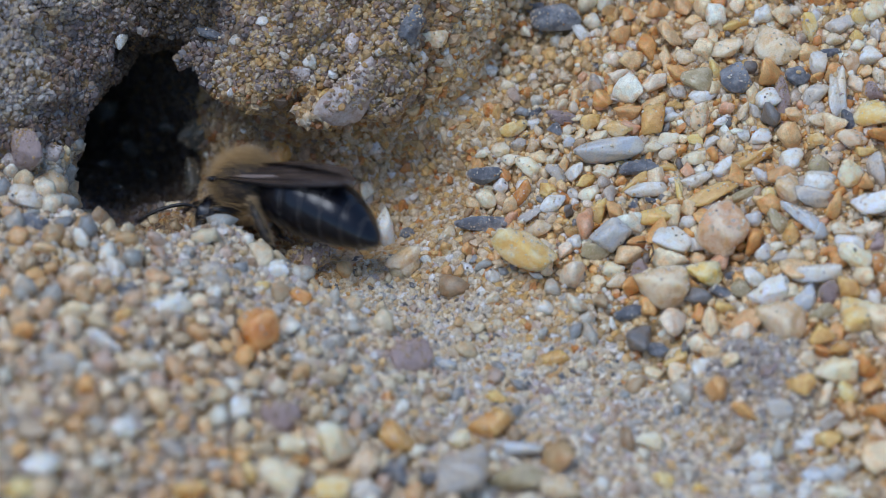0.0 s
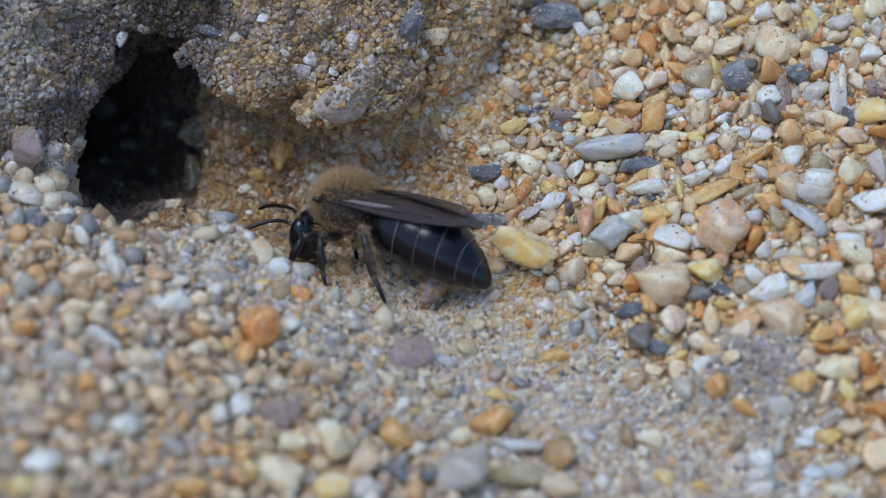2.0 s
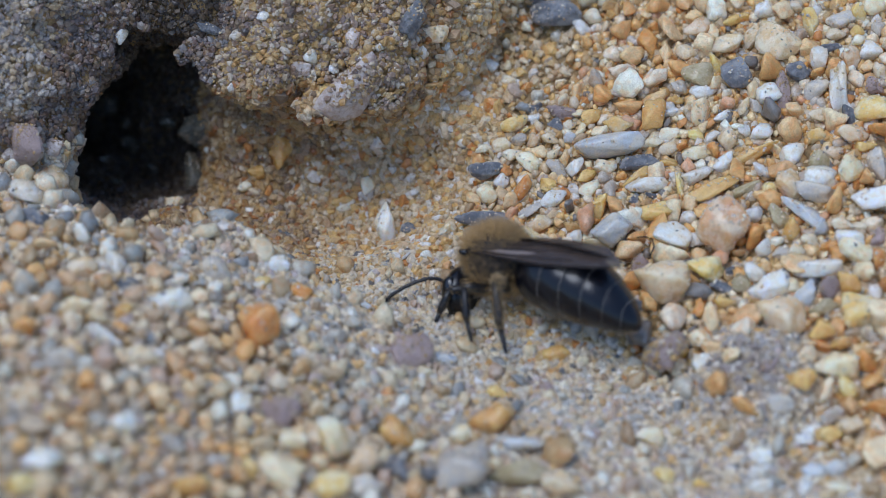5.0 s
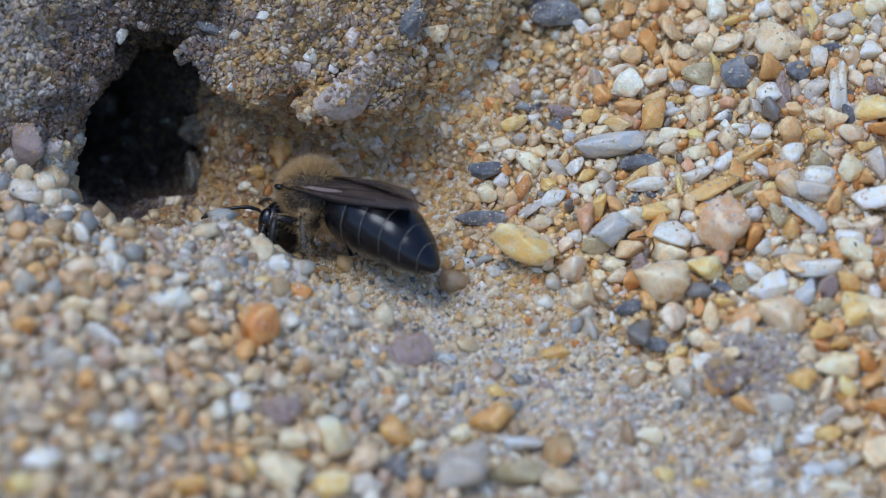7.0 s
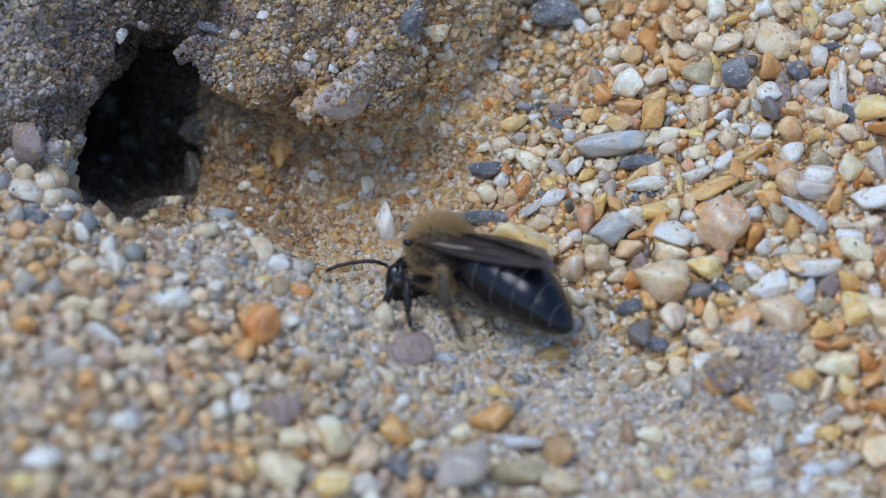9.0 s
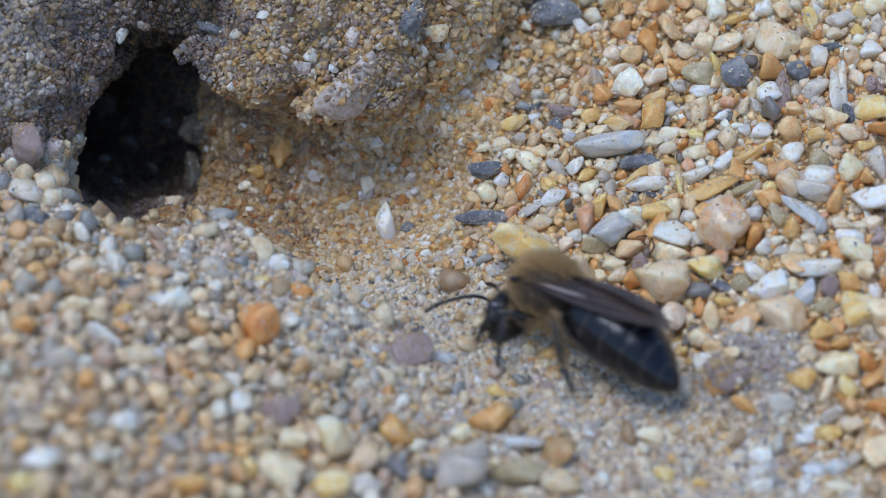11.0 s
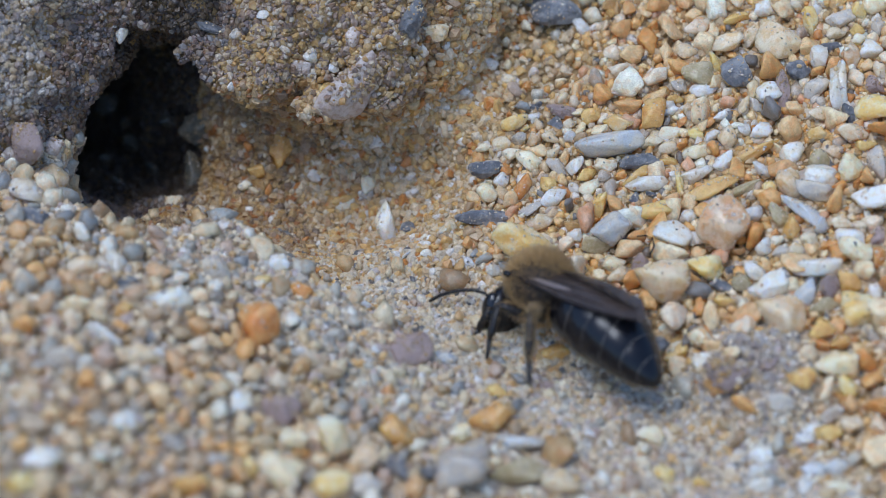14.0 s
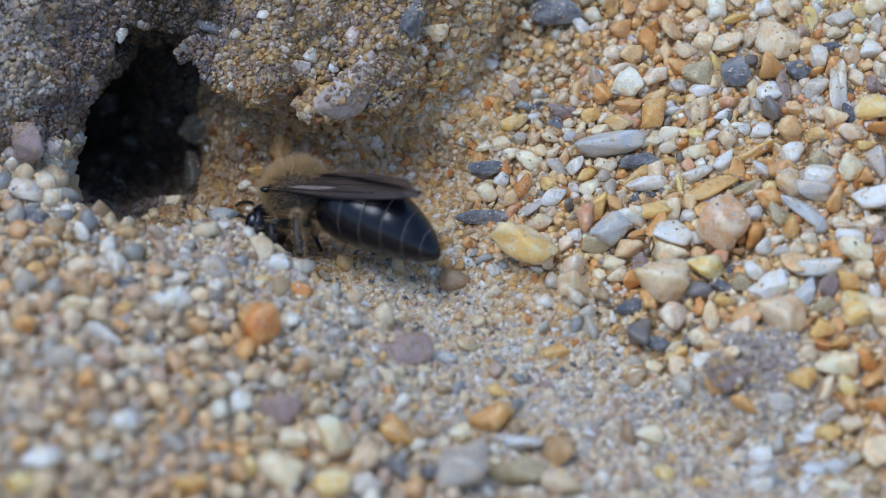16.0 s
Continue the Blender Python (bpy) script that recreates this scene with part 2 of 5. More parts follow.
def height(x, y):
    """The open ground: gravel slope, trough and spoil mound."""
    s, q = trough(x, y)
    floor = -2.3 - 0.09 * np.clip(s, 0, 42)
    far = 0.47 * (np.sqrt(np.clip(q - 0.5, 0, None) ** 2 + 4.0) - 2.0)
    far = np.where(far > 14, 14 + (far - 14) * 0.15, far)
    crest = 3.3 * (1 - step01(-2, 17, s)) + 0.25
    crest = crest + 0.05 * np.clip(-s, 0, 12)
    near = crest * step01(1.3, 4.6, -q) + 0.12 * np.clip(-q - 4, 0, 34) * (1 - step01(0, 28, s))
    lump = 1.5 * np.clip(1 - ((x - 16.2) / 3.2) ** 2 - ((y + 8.6) / 3.6) ** 2, 0, None) ** 0.6
    return floor + np.where(q > 0, far, near) + lump


def solid(p):
    """Below zero inside the sand: ground, the damp bank above the burrow, less the burrow and the hollow beside it."""
    x, y, z = p[..., 0], p[..., 1], p[..., 2]
    d = (z - height(x, y)) * 0.86
    n = 0.55 * lumps(p, 3.1) + 0.3 * lumps(p + 50, 1.4)
    front = 0.9 * (y - 8.2) - 0.41 * (z - 3.0) + 0.09 * np.clip(-x - 17, 0, 20) * 6
    bank = -front + 0.9 * lumps(p + 9, 5.0)
    bank = smax(bank, z - 12.5, 3.0)
    bank = smax(bank, 0.78 * (x + 2.0 - 0.8 * (y - 9.0)) + 0.12 * (z - 8), 3.0)
    d = smin(d, bank, 1.2)
    # the hollow
    e = np.sqrt(((x + 6.6) / 9.6) ** 2 + ((y - 6.2) / 5.0) ** 2 + ((z - 0.9) / 4.9) ** 2)
    d = smax(d, -(e - 1) * 4.1, 0.5)
    # the clod that hangs over the hollow
    e = np.sqrt(((x + 6.6) / 5.6) ** 2 + ((y - 13.7) / 4.8) ** 2 + ((z - 6.4) / 3.8) ** 2)
    d = smin(d, (e - 1 + 0.2 * lumps(p + 77, 2.6)) * 4.0, 0.7)
    e = np.sqrt(((x + 4.4) / 3.1) ** 2 + ((y - 10.2) / 2.6) ** 2 + ((z - 4.3) / 2.0) ** 2)
    d = smin(d, (e - 1 + 0.2 * lumps(p + 37, 1.6)) * 2.0, 0.7)
    # the burrow
    along = np.clip((y - 5.0) / 20, 0, 1)
    cx, cz = -15.6 - 0.8 * np.clip(y - 8.4 - 1.6 * np.clip(z, 0, 8), 0, 14), 2.8 - 4.7 * along
    wide = 0.9 * lumps(p * [1.0, 0.45, 1.0] + 31, 3.2)
    lean = np.where(x < cx, 0.27 * (z - cz), 1.8 - 0.75 * np.clip(z - cz, 0, 6))
    e = np.sqrt((x - cx - lean + 0.3) ** 2 + ((z - cz) * 0.83) ** 2 + (np.clip(5.0 - y, 0, None) + np.clip(y - 20, 0, None)) ** 2)
    d = smax(d, -(e - 5.05 + wide), 0.5)
    e = np.sqrt(((x + 14.5) / 2.3) ** 2 + ((y - 7.5) / 5.0) ** 2 + ((z + 0.2) / 2.8) ** 2)
    d = smax(d, -(e - 1) * 2.3, 0.5)
    d = smax(d, -45 - z, 1)
    rugged = step01(0.3, 2.0, z - height(x, y)) * (x < 3)
    return d + n * 0.6 + rugged * (1.05 * lumps(p + 21, 2.3) + 0.55 * lumps(p + 63, 1.2))


def surface_net(f, origin, cell):
    """Quads on the zero of a sampled field."""
    inside = f < 0
    nx, ny, nz = f.shape
    total = np.zeros((nx - 1, ny - 1, nz - 1, 3), np.float32)
    count = np.zeros((nx - 1, ny - 1, nz - 1), np.float32)
    corners = [(a, b, c) for a in (0, 1) for b in (0, 1) for c in (0, 1)]

    def cut(a):
        return f[a[0]:nx - 1 + a[0], a[1]:ny - 1 + a[1], a[2]:nz - 1 + a[2]]

    for a in corners:
        for axis in range(3):
            if a[axis]:
                continue
            b = tuple(1 if i == axis else a[i] for i in range(3))
            fa, fb = cut(a), cut(b)
            hit = (fa < 0) != (fb < 0)
            t = np.where(hit, fa / np.where(hit, fa - fb, 1), 0)
            for i in range(3):
                total[..., i] += np.where(hit, a[i] + (t if i == axis else 0), 0)
            count += hit
    ids = np.full(count.shape, -1, np.int64)
    used = count > 0
    ids[used] = np.arange(used.sum())
    cells = np.argwhere(used)
    verts = (cells + total[used] / count[used][:, None]) * cell + np.asarray(origin)
    quads = []
    for axis in range(3):
        u, v = (axis + 1) % 3, (axis + 2) % 3
        lo = [slice(1, n - 1) for n in (nx, ny, nz)]
        hi = list(lo)
        lo[axis], hi[axis] = slice(0, (nx, ny, nz)[axis] - 1), slice(1, (nx, ny, nz)[axis])
        a, b = inside[tuple(lo)], inside[tuple(hi)]
        where = np.argwhere(a != b)
        flip = a[a != b]
        base = where.copy()
        for i in range(3):
            if i != axis:
                base[:, i] += 1
        ring = []
        for du, dv in ((-1, -1), (0, -1), (0, 0), (-1, 0)):
            c = base.copy()
            c[:, u] += du
            c[:, v] += dv
            ring.append(ids[c[:, 0], c[:, 1], c[:, 2]])
        qd = np.stack(ring, 1)
        qd[~flip] = qd[~flip][:, ::-1]
        quads.append(qd)
    return verts, np.concatenate(quads)


CELL = 0.4
LOW, HIGH = np.array([-42.0, -42.0, -8.0]), np.array([42.0, 44.0, 16.0])
axes = [np.arange(LOW[i], HIGH[i] + CELL / 2, CELL) for i in range(3)]
grid = np.stack(np.meshgrid(*axes, indexing="ij"), -1).astype(np.float32)
gverts, gquads = surface_net(solid(grid), LOW, CELL)


def outer_sheet():
    """The sand goes on level all round, out to the horizon."""
    rings = [(1.0, 0.0), (1.25, -1.5), (2.0, -2.0), (4.0, -2.0), (12.0, -2.0), (60.0, -2.0), (400.0, -2.0), (12000.0, -2.0)]
    v, f, n = [], [], 64
    for k, (r, drop) in enumerate(rings):
        for i in range(n):
            a = 2 * math.pi * i / n
            c, s = math.cos(a), math.sin(a)
            m = 41.0 / max(abs(c), abs(s)) * (1 if k == 0 else r)
            x, y = m * c, m * s
            z = float(height(np.array(min(max(x, -41), 41)), np.array(min(max(y, -41), 41)))) - 0.6
            fade = 1 / (1 + 0.15 * max(0, r - 1.3))
            v.append((x, y, z * fade + drop * (1 - fade)))
    for k in range(len(rings) - 1):
        for i in range(n):
            j = (i + 1) % n
            f.append((k * n + i, (k + 1) * n + i, (k + 1) * n + j, k * n + j))
    return np.array(v), np.array(f)


ov, of = outer_sheet()
ground = new("ground", mesh_of("ground", np.concatenate([gverts, ov]), np.concatenate([gquads, of + len(gverts)]), [BED]))
tagged(ground, "packed yellow sand with a dug trough and dark burrow mouth", "ground", kind="structure")


# ---- pebbles ----
def ico(level):
    bm = bmesh.new()
    bmesh.ops.create_icosphere(bm, subdivisions=level, radius=1)
    v = np.array([p.co[:] for p in bm.verts])
    bm.faces.ensure_lookup_table()
    f = np.array([[q.index for q in t.verts] for t in bm.faces])
    bm.free()
    return v / np.linalg.norm(v, axis=1)[:, None], f


BALLS = {k: ico(k) for k in (1, 2, 3, 4)}


def rock(level, seed, sharp=9.0, rough=0.06, planes=8):
    """A unit pebble: a worn polyhedron with rounded edges and pitted sides."""
    rng = np.random.default_rng(seed)
    v, f = BALLS[level]
    n = rng.normal(size=(planes, 3))
    n = n / np.linalg.norm(n, axis=1)[:, None]
    n = np.concatenate([n, -n + 0.5 * rng.normal(size=n.shape)])
    n /= np.linalg.norm(n, axis=1)[:, None]
    d = rng.uniform(0.68, 1.05, 2 * planes)
    s = (np.clip(v @ (n / d[:, None]).T, 0, None) ** sharp).sum(1) ** (-1 / sharp)
    s = s * (1 + 1.6 * rough * lumps(v + seed * 2.3, 0.95) + rough * lumps(v + seed * 3.7, 0.5) + rough * 0.5 * lumps(v + seed * 1.9, 0.22) + rough * 0.3 * lumps(v + seed * 5.1, 0.11))
    out = v * s[:, None]
    return out / np.abs(out).max(0), f


LOOKS = {
    "cream": "cream-coloured quartz pebble with ochre stains, lying in the sand",
    "white": "milky white quartz pebble dusted with sand grains",
    "ochre": "ochre-brown translucent quartz pebble among the gravel",
    "yellow": "warm yellow quartz pebble with pale patches on the sand",
    "orange": "rusty orange jasper pebble with worn rounded edges",
    "grey": "pale grey quartzite pebble, dull and pitted, in the gravel",
    "blue": "bluish grey smooth quartz pebble with paler veins",
    "slate": "dark slate-grey rough stone chip bedded in sand",
    "pink": "pinkish feldspar pebble with sandy crust",
    "rind": "pale pinkish-grey flake crusted with damp sand on the bank",
    "olive": "dull olive-brown chert pebble half sunk in sand",
    "damp": "greenish-grey quartz pebble in the burrow wall, darkened to stand for shade",
    "mauve": "mauve-brown sandstone crumb of cemented grains",
}
# unit stones lie with their flat side half turned to the slope
LEAN = Euler((radians(55), 0, 0)).to_matrix().to_4x4()
TAKEN, RESTING = [], []


def pebble(stone, x, y, z, a, b, turn, shape=None):
    k = len(TAKEN) if shape is None else shape
    v, f = rock(4, 100 + k, 6 + 2.0 * (k % 5), 0.07 + 0.025 * (k % 4), 6)
    v = v + (BALLS[4][0] - v) * (0.025 * (k * 7 % 10))
    v = v * (a, b, 0.8 * min(a, b) + 0.1 * max(a, b))
    ob = new("pebble", mesh_of("pebble", v, f, [STONES[stone]]))
    ob.matrix_world = Matrix.Translation(Vector((x, y, z)) * MM) @ LEAN @ pose(0, 0, 0, 0, 0, turn)
    TAKEN.append((x, y, z, (a * b) ** 0.5 * 0.9))
    RESTING.append((ob, v * MM, int((110 if stone in ("mauve", "rind") else 45 if stone in ("pink", "slate", "grey") else 22) * a * b)))
    return tagged(ob, LOOKS[stone], "pebble", "pebbles round the burrow")


pebble("orange", 2.82, 10.43, 2.71, 0.72, 0.50, 20)
pebble("yellow", 3.95, 9.08, 2.31, 0.98, 0.43, 25)
pebble("slate", 5.15, 10.15, 2.62, 0.47, 0.32, 0)
pebble("white", 5.13, 9.31, 2.39, 0.39, 0.36, 0)
pebble("yellow", 4.71, 8.87, 2.14, 0.46, 0.25, 20)
pebble("cream", 3.17, 7.99, 1.58, 0.64, 0.46, 20)
pebble("grey", 4.22, 8.13, 1.82, 0.50, 0.43, 0)
pebble("cream", 2.35, 8.10, 1.32, 0.61, 0.32, 0)
pebble("cream", 3.83, 7.50, 1.33, 0.57, 0.43, -10)
pebble("pink", 5.08, 8.06, 1.87, 0.46, 0.46, 0)
pebble("cream", 6.05, 7.96, 2.01, 0.57, 0.53, 0)
pebble("cream", 7.08, 8.70, 2.40, 0.39, 0.36, 30)
pebble("blue", 7.09, 7.87, 2.14, 0.46, 0.36, 0)
pebble("slate", 6.39, 8.93, 2.41, 0.54, 0.39, 0)
pebble("mauve", 6.81, 9.41, 2.82, 1.07, 0.47, 0)
pebble("ochre", 8.31, 8.85, 2.94, 0.64, 0.54, 0)
pebble("yellow", 9.67, 8.14, 3.02, 1.00, 0.64, -10)
pebble("blue", 9.12, 6.34, 2.71, 2.16, 0.88, -3)
pebble("slate", 10.76, 5.51, 2.10, 1.23, 0.49, 15)
pebble("pink", 8.95, 5.46, 1.76, 0.67, 0.56, -20)
pebble("ochre", 10.73, 4.73, 1.60, 1.16, 0.39, 25)
pebble("white", 11.38, 4.09, 1.54, 1.37, 0.49, 8)
pebble("white", 12.80, 4.55, 1.83, 0.39, 0.28, 0)
pebble("yellow", 13.02, 3.56, 1.63, 1.08, 0.31, 100)
pebble("cream", 11.56, 6.73, 2.54, 0.78, 0.42, 0)
pebble("cream", 12.68, 7.22, 2.82, 0.96, 0.46, 15)
pebble("cream", 12.58, 6.34, 2.42, 0.64, 0.53, 0)
pebble("ochre", 12.49, 5.61, 1.92, 0.81, 0.32, -5)
pebble("white", 12.78, 8.64, 3.42, 0.71, 0.36, 10)
pebble("ochre", 11.71, 8.14, 3.39, 1.14, 0.68, 75)
pebble("ochre", 12.87, 9.21, 3.73, 0.64, 0.39, -20)
pebble("white", 7.41, 5.94, 1.55, 0.67, 0.64, 0)
pebble("cream", 6.13, 7.12, 1.54, 0.64, 0.39, 10)
pebble("grey", 6.33, 6.19, 1.20, 0.74, 0.46, -40)
pebble("cream", 4.83, 6.81, 1.25, 1.03, 0.64, -30)
pebble("slate", 2.56, 6.71, 0.86, 1.17, 0.64, 0)
pebble("white", 3.38, 6.11, 0.39, 0.60, 0.50, 0)
pebble("orange", 4.43, 5.12, 0.55, 1.09, 0.56, 65)
pebble("cream", 2.40, 5.62, -0.04, 0.67, 0.64, 0)
pebble("ochre", 5.99, 5.06, 0.78, 0.63, 0.49, 0)
pebble("white", 6.02, 3.99, 0.67, 0.81, 0.56, 0)
pebble("ochre", 7.93, 5.24, 1.27, 0.74, 0.42, 20)
pebble("grey", 7.23, 4.79, 0.81, 0.35, 0.35, 0)
pebble("ochre", 8.56, 3.15, 0.86, 1.19, 0.49, 62)
pebble("cream", 8.14, 4.35, 1.07, 0.70, 0.46, 20)
pebble("slate", 11.52, 3.48, 1.20, 0.63, 0.24, 0)
pebble("slate", 10.49, 3.34, 1.03, 0.45, 0.31, 90)
pebble("ochre", 11.45, 2.21, 1.05, 1.15, 0.63, 15)
pebble("slate", 2.22, 3.72, -0.46, 1.62, 0.63, 3)
pebble("grey", 5.03, 3.83, 0.21, 0.88, 0.42, 20)
pebble("cream", 19.05, 11.13, 6.56, 1.55, 1.23, 0)
pebble("white", 18.31, 13.70, 7.00, 0.73, 0.62, -30)
pebble("cream", 20.06, 13.74, 7.24, 0.51, 0.36, 0)
pebble("yellow", 20.68, 12.44, 6.89, 1.05, 0.51, -70)
pebble("white", 21.10, 13.02, 7.28, 0.47, 0.36, 90)
pebble("grey", 22.35, 12.23, 7.27, 0.87, 0.51, 15)
pebble("yellow", 23.41, 12.58, 7.54, 0.65, 0.51, -30)
pebble("cream", 24.21, 12.74, 7.81, 0.91, 0.65, 0)
pebble("cream", 16.02, 11.64, 5.96, 0.90, 0.69, -5)
pebble("cream", 17.37, 12.19, 6.04, 0.98, 0.47, 65)
pebble("ochre", 16.81, 13.51, 6.64, 1.02, 0.51, 30)
pebble("pink", 14.60, 13.03, 6.36, 1.12, 0.54, 20)
pebble("cream", 13.77, 11.81, 5.34, 0.65, 0.51, 0)
pebble("yellow", 15.37, 10.51, 5.16, 0.93, 0.39, -60)
pebble("slate", 16.60, 9.50, 5.33, 1.07, 0.97, 20)
pebble("olive", 14.31, 10.21, 4.90, 0.97, 0.75, -10)
pebble("cream", 17.54, 11.22, 5.47, 0.61, 0.25, -20)
pebble("slate", 19.89, 9.43, 5.55, 0.79, 0.61, 0)
pebble("white", 21.00, 9.85, 6.11, 0.79, 0.57, 80)
pebble("white", 21.87, 7.61, 5.39, 1.67, 0.64, 99)
pebble("grey", 20.48, 8.09, 5.09, 0.96, 0.64, 60)
pebble("white", 18.11, 8.33, 4.76, 0.85, 0.68, 45)
pebble("mauve", 18.89, 8.30, 4.78, 1.85, 0.46, 98)
pebble("cream", 20.80, 6.48, 4.63, 0.74, 0.49, 10)
pebble("yellow", 23.46, 6.21, 5.16, 1.06, 0.99, 30)
pebble("pink", 22.70, 9.75, 6.29, 0.93, 0.61, -70)
pebble("white", 23.92, 10.07, 6.53, 0.83, 0.61, 30)
pebble("cream", 23.28, 10.89, 6.70, 0.68, 0.43, 0)
pebble("mauve", 23.72, 7.81, 5.63, 0.68, 0.53, 0)
pebble("pink", 24.25, 8.60, 6.06, 0.57, 0.43, 90)
pebble("cream", 22.14, 11.47, 6.72, 0.65, 0.36, 0)
pebble("white", 14.43, 9.24, 4.31, 0.96, 0.43, -10)
pebble("cream", 15.81, 8.82, 4.45, 0.64, 0.39, 0)
pebble("grey", 13.30, 9.85, 4.19, 0.54, 0.50, 0)
pebble("pink", 14.24, 7.78, 3.99, 0.96, 0.82, 70)
pebble("white", 15.56, 7.34, 3.90, 0.60, 0.43, 0)
pebble("cream", 16.62, 7.79, 4.10, 0.71, 0.43, 90)
pebble("grey", 17.41, 7.88, 4.12, 0.57, 0.36, -40)
pebble("white", 12.69, 8.81, 3.53, 0.54, 0.43, 0)
pebble("grey", 24.43, 11.56, 7.22, 0.61, 0.43, 90)
pebble("ochre", 23.33, 11.42, 6.94, 0.54, 0.43, 0)
pebble("slate", 21.87, 10.75, 6.34, 0.75, 0.29, 0)
pebble("slate", 22.41, 6.13, 4.66, 0.71, 0.46, 90)
pebble("yellow", 13.98, 6.64, 3.12, 0.60, 0.42, -10)
pebble("white", 14.81, 6.17, 3.24, 0.60, 0.39, 55)
pebble("cream", 15.72, 5.87, 3.35, 0.78, 0.60, 75)
pebble("white", 16.77, 6.51, 3.43, 0.49, 0.42, 0)
pebble("white", 17.70, 6.46, 3.46, 0.78, 0.53, 0)
pebble("yellow", 20.56, 5.65, 3.79, 0.63, 0.49, 10)
pebble("pink", 22.59, 4.80, 4.33, 1.12, 0.56, -15)
pebble("ochre", 23.01, 4.25, 3.95, 0.77, 0.32, 0)
pebble("cream", 14.07, 5.51, 2.73, 0.95, 0.49, 0)
pebble("white", 15.48, 4.45, 2.79, 0.77, 0.67, 30)
pebble("ochre", 17.20, 5.15, 3.00, 1.55, 0.46, 25)
pebble("white", 19.10, 4.61, 3.06, 0.81, 0.67, 80)
pebble("olive", 20.53, 3.62, 3.34, 0.80, 0.70, 0)
pebble("pink", 21.34, 4.18, 3.59, 0.74, 0.46, 0)
pebble("cream", 22.07, 2.56, 3.59, 1.12, 0.87, -10)
pebble("grey", 23.58, 3.13, 3.65, 1.19, 0.63, 80)
pebble("white", 17.56, 3.63, 2.59, 0.70, 0.63, 0)
pebble("cream", 18.83, 2.51, 2.59, 0.91, 0.77, 90)
pebble("white", 20.59, 2.60, 3.01, 1.04, 0.70, -10)
pebble("grey", 20.24, 1.84, 2.49, 1.25, 0.56, -10)
pebble("white", 22.80, 0.56, 2.98, 1.59, 1.00, 48)
pebble("white", 14.09, 4.09, 2.17, 1.09, 0.53, 30)
pebble("ochre", 14.76, 3.12, 2.07, 1.75, 0.63, 18)
pebble("olive", 16.47, 2.82, 2.02, 1.01, 0.35, 30)
pebble("yellow", 17.81, 2.52, 2.22, 0.70, 0.45, 80)
pebble("pink", 15.10, 0.08, 1.54, 1.73, 1.42, 80)
pebble("white", 14.82, 2.33, 1.49, 0.80, 0.38, 10)
pebble("white", 13.48, 1.75, 0.99, 0.62, 0.49, 60)
pebble("blue", 16.88, 1.18, 1.45, 0.66, 0.52, 0)
pebble("olive", 18.15, 0.74, 1.57, 0.93, 0.59, -60)
pebble("blue", 19.71, 0.78, 1.91, 1.70, 0.62, -30)
pebble("ochre", 18.82, -0.02, 1.35, 0.79, 0.48, 80)
pebble("blue", 20.40, -0.22, 1.49, 0.69, 0.48, 90)
pebble("pink", 21.44, -0.16, 1.82, 0.72, 0.48, -10)
pebble("cream", 22.49, -0.33, 1.75, 0.72, 0.34, 0)
pebble("white", 12.60, 0.64, 0.53, 1.28, 0.76, -10)
pebble("grey", 13.88, 0.38, 0.34, 0.69, 0.45, 0)
pebble("cream", 19.67, -0.75, 1.12, 0.52, 0.45, 0)
pebble("cream", 17.97, -0.54, 0.97, 0.55, 0.38, 0)
pebble("white", 21.93, -1.34, 1.53, 1.06, 0.62, -30)
pebble("mauve", 23.27, -1.34, 1.71, 0.62, 0.51, 90)
pebble("cream", 12.15, -2.59, -0.36, 1.92, 1.27, 8)
pebble("yellow", 14.14, -1.65, -0.10, 1.17, 0.86, -20)
pebble("slate", 14.85, -2.54, -0.59, 0.68, 0.55, 0)
pebble("slate", 15.44, -1.54, -0.37, 0.45, 0.34, 90)
pebble("white", 16.67, -2.07, 0.01, 0.72, 0.62, -30)
pebble("white", 17.62, -3.27, -0.06, 1.43, 0.78, 18)
pebble("white", 17.28, -0.92, 0.68, 0.62, 0.52, -60)
pebble("grey", 18.28, -1.26, 0.73, 0.65, 0.38, 0)
pebble("cream", 19.01, -1.44, 0.86, 0.58, 0.55, 0)
pebble("orange", 20.79, -1.09, 0.98, 0.58, 0.38, 0)
pebble("white", 20.21, -2.52, 0.58, 1.61, 0.65, 10)
pebble("cream", 22.21, -2.14, 1.35, 1.27, 0.65, -28)
pebble("blue", 19.24, -3.76, -0.26, 0.92, 0.58, 45)
pebble("mauve", 20.56, -3.77, 0.12, 0.75, 0.65, 80)
pebble("ochre", 21.58, -3.73, 0.46, 0.85, 0.65, -50)
pebble("olive", 20.03, -4.84, -0.40, 0.98, 0.51, 15)
pebble("yellow", 21.84, -5.56, 0.13, 1.15, 1.02, 0)
pebble("white", 22.87, -4.38, 0.19, 0.68, 0.37, 90)
pebble("cream", 18.06, -5.72, -0.38, 1.76, 1.22, -20)
pebble("ochre", 19.92, -6.08, -0.78, 0.71, 0.61, 0)
pebble("ochre", 20.89, -6.93, -1.07, 0.77, 0.64, 60)
pebble("pink", 21.62, -6.28, -0.82, 0.54, 0.44, 0)
pebble("grey", 22.51, -6.76, -0.83, 0.47, 0.44, 0)
pebble("olive", 15.90, -2.57, -0.38, 0.65, 0.61, 0)
pebble("yellow", 15.08, -3.69, -0.87, 0.71, 0.41, 0)
pebble("pink", 15.85, -1.23, -0.21, 0.34, 0.34, 0)
pebble("cream", 20.80, -8.47, -1.50, 1.60, 0.74, 5)
pebble("yellow", 21.02, -9.58, -2.19, 0.77, 0.70, 80)
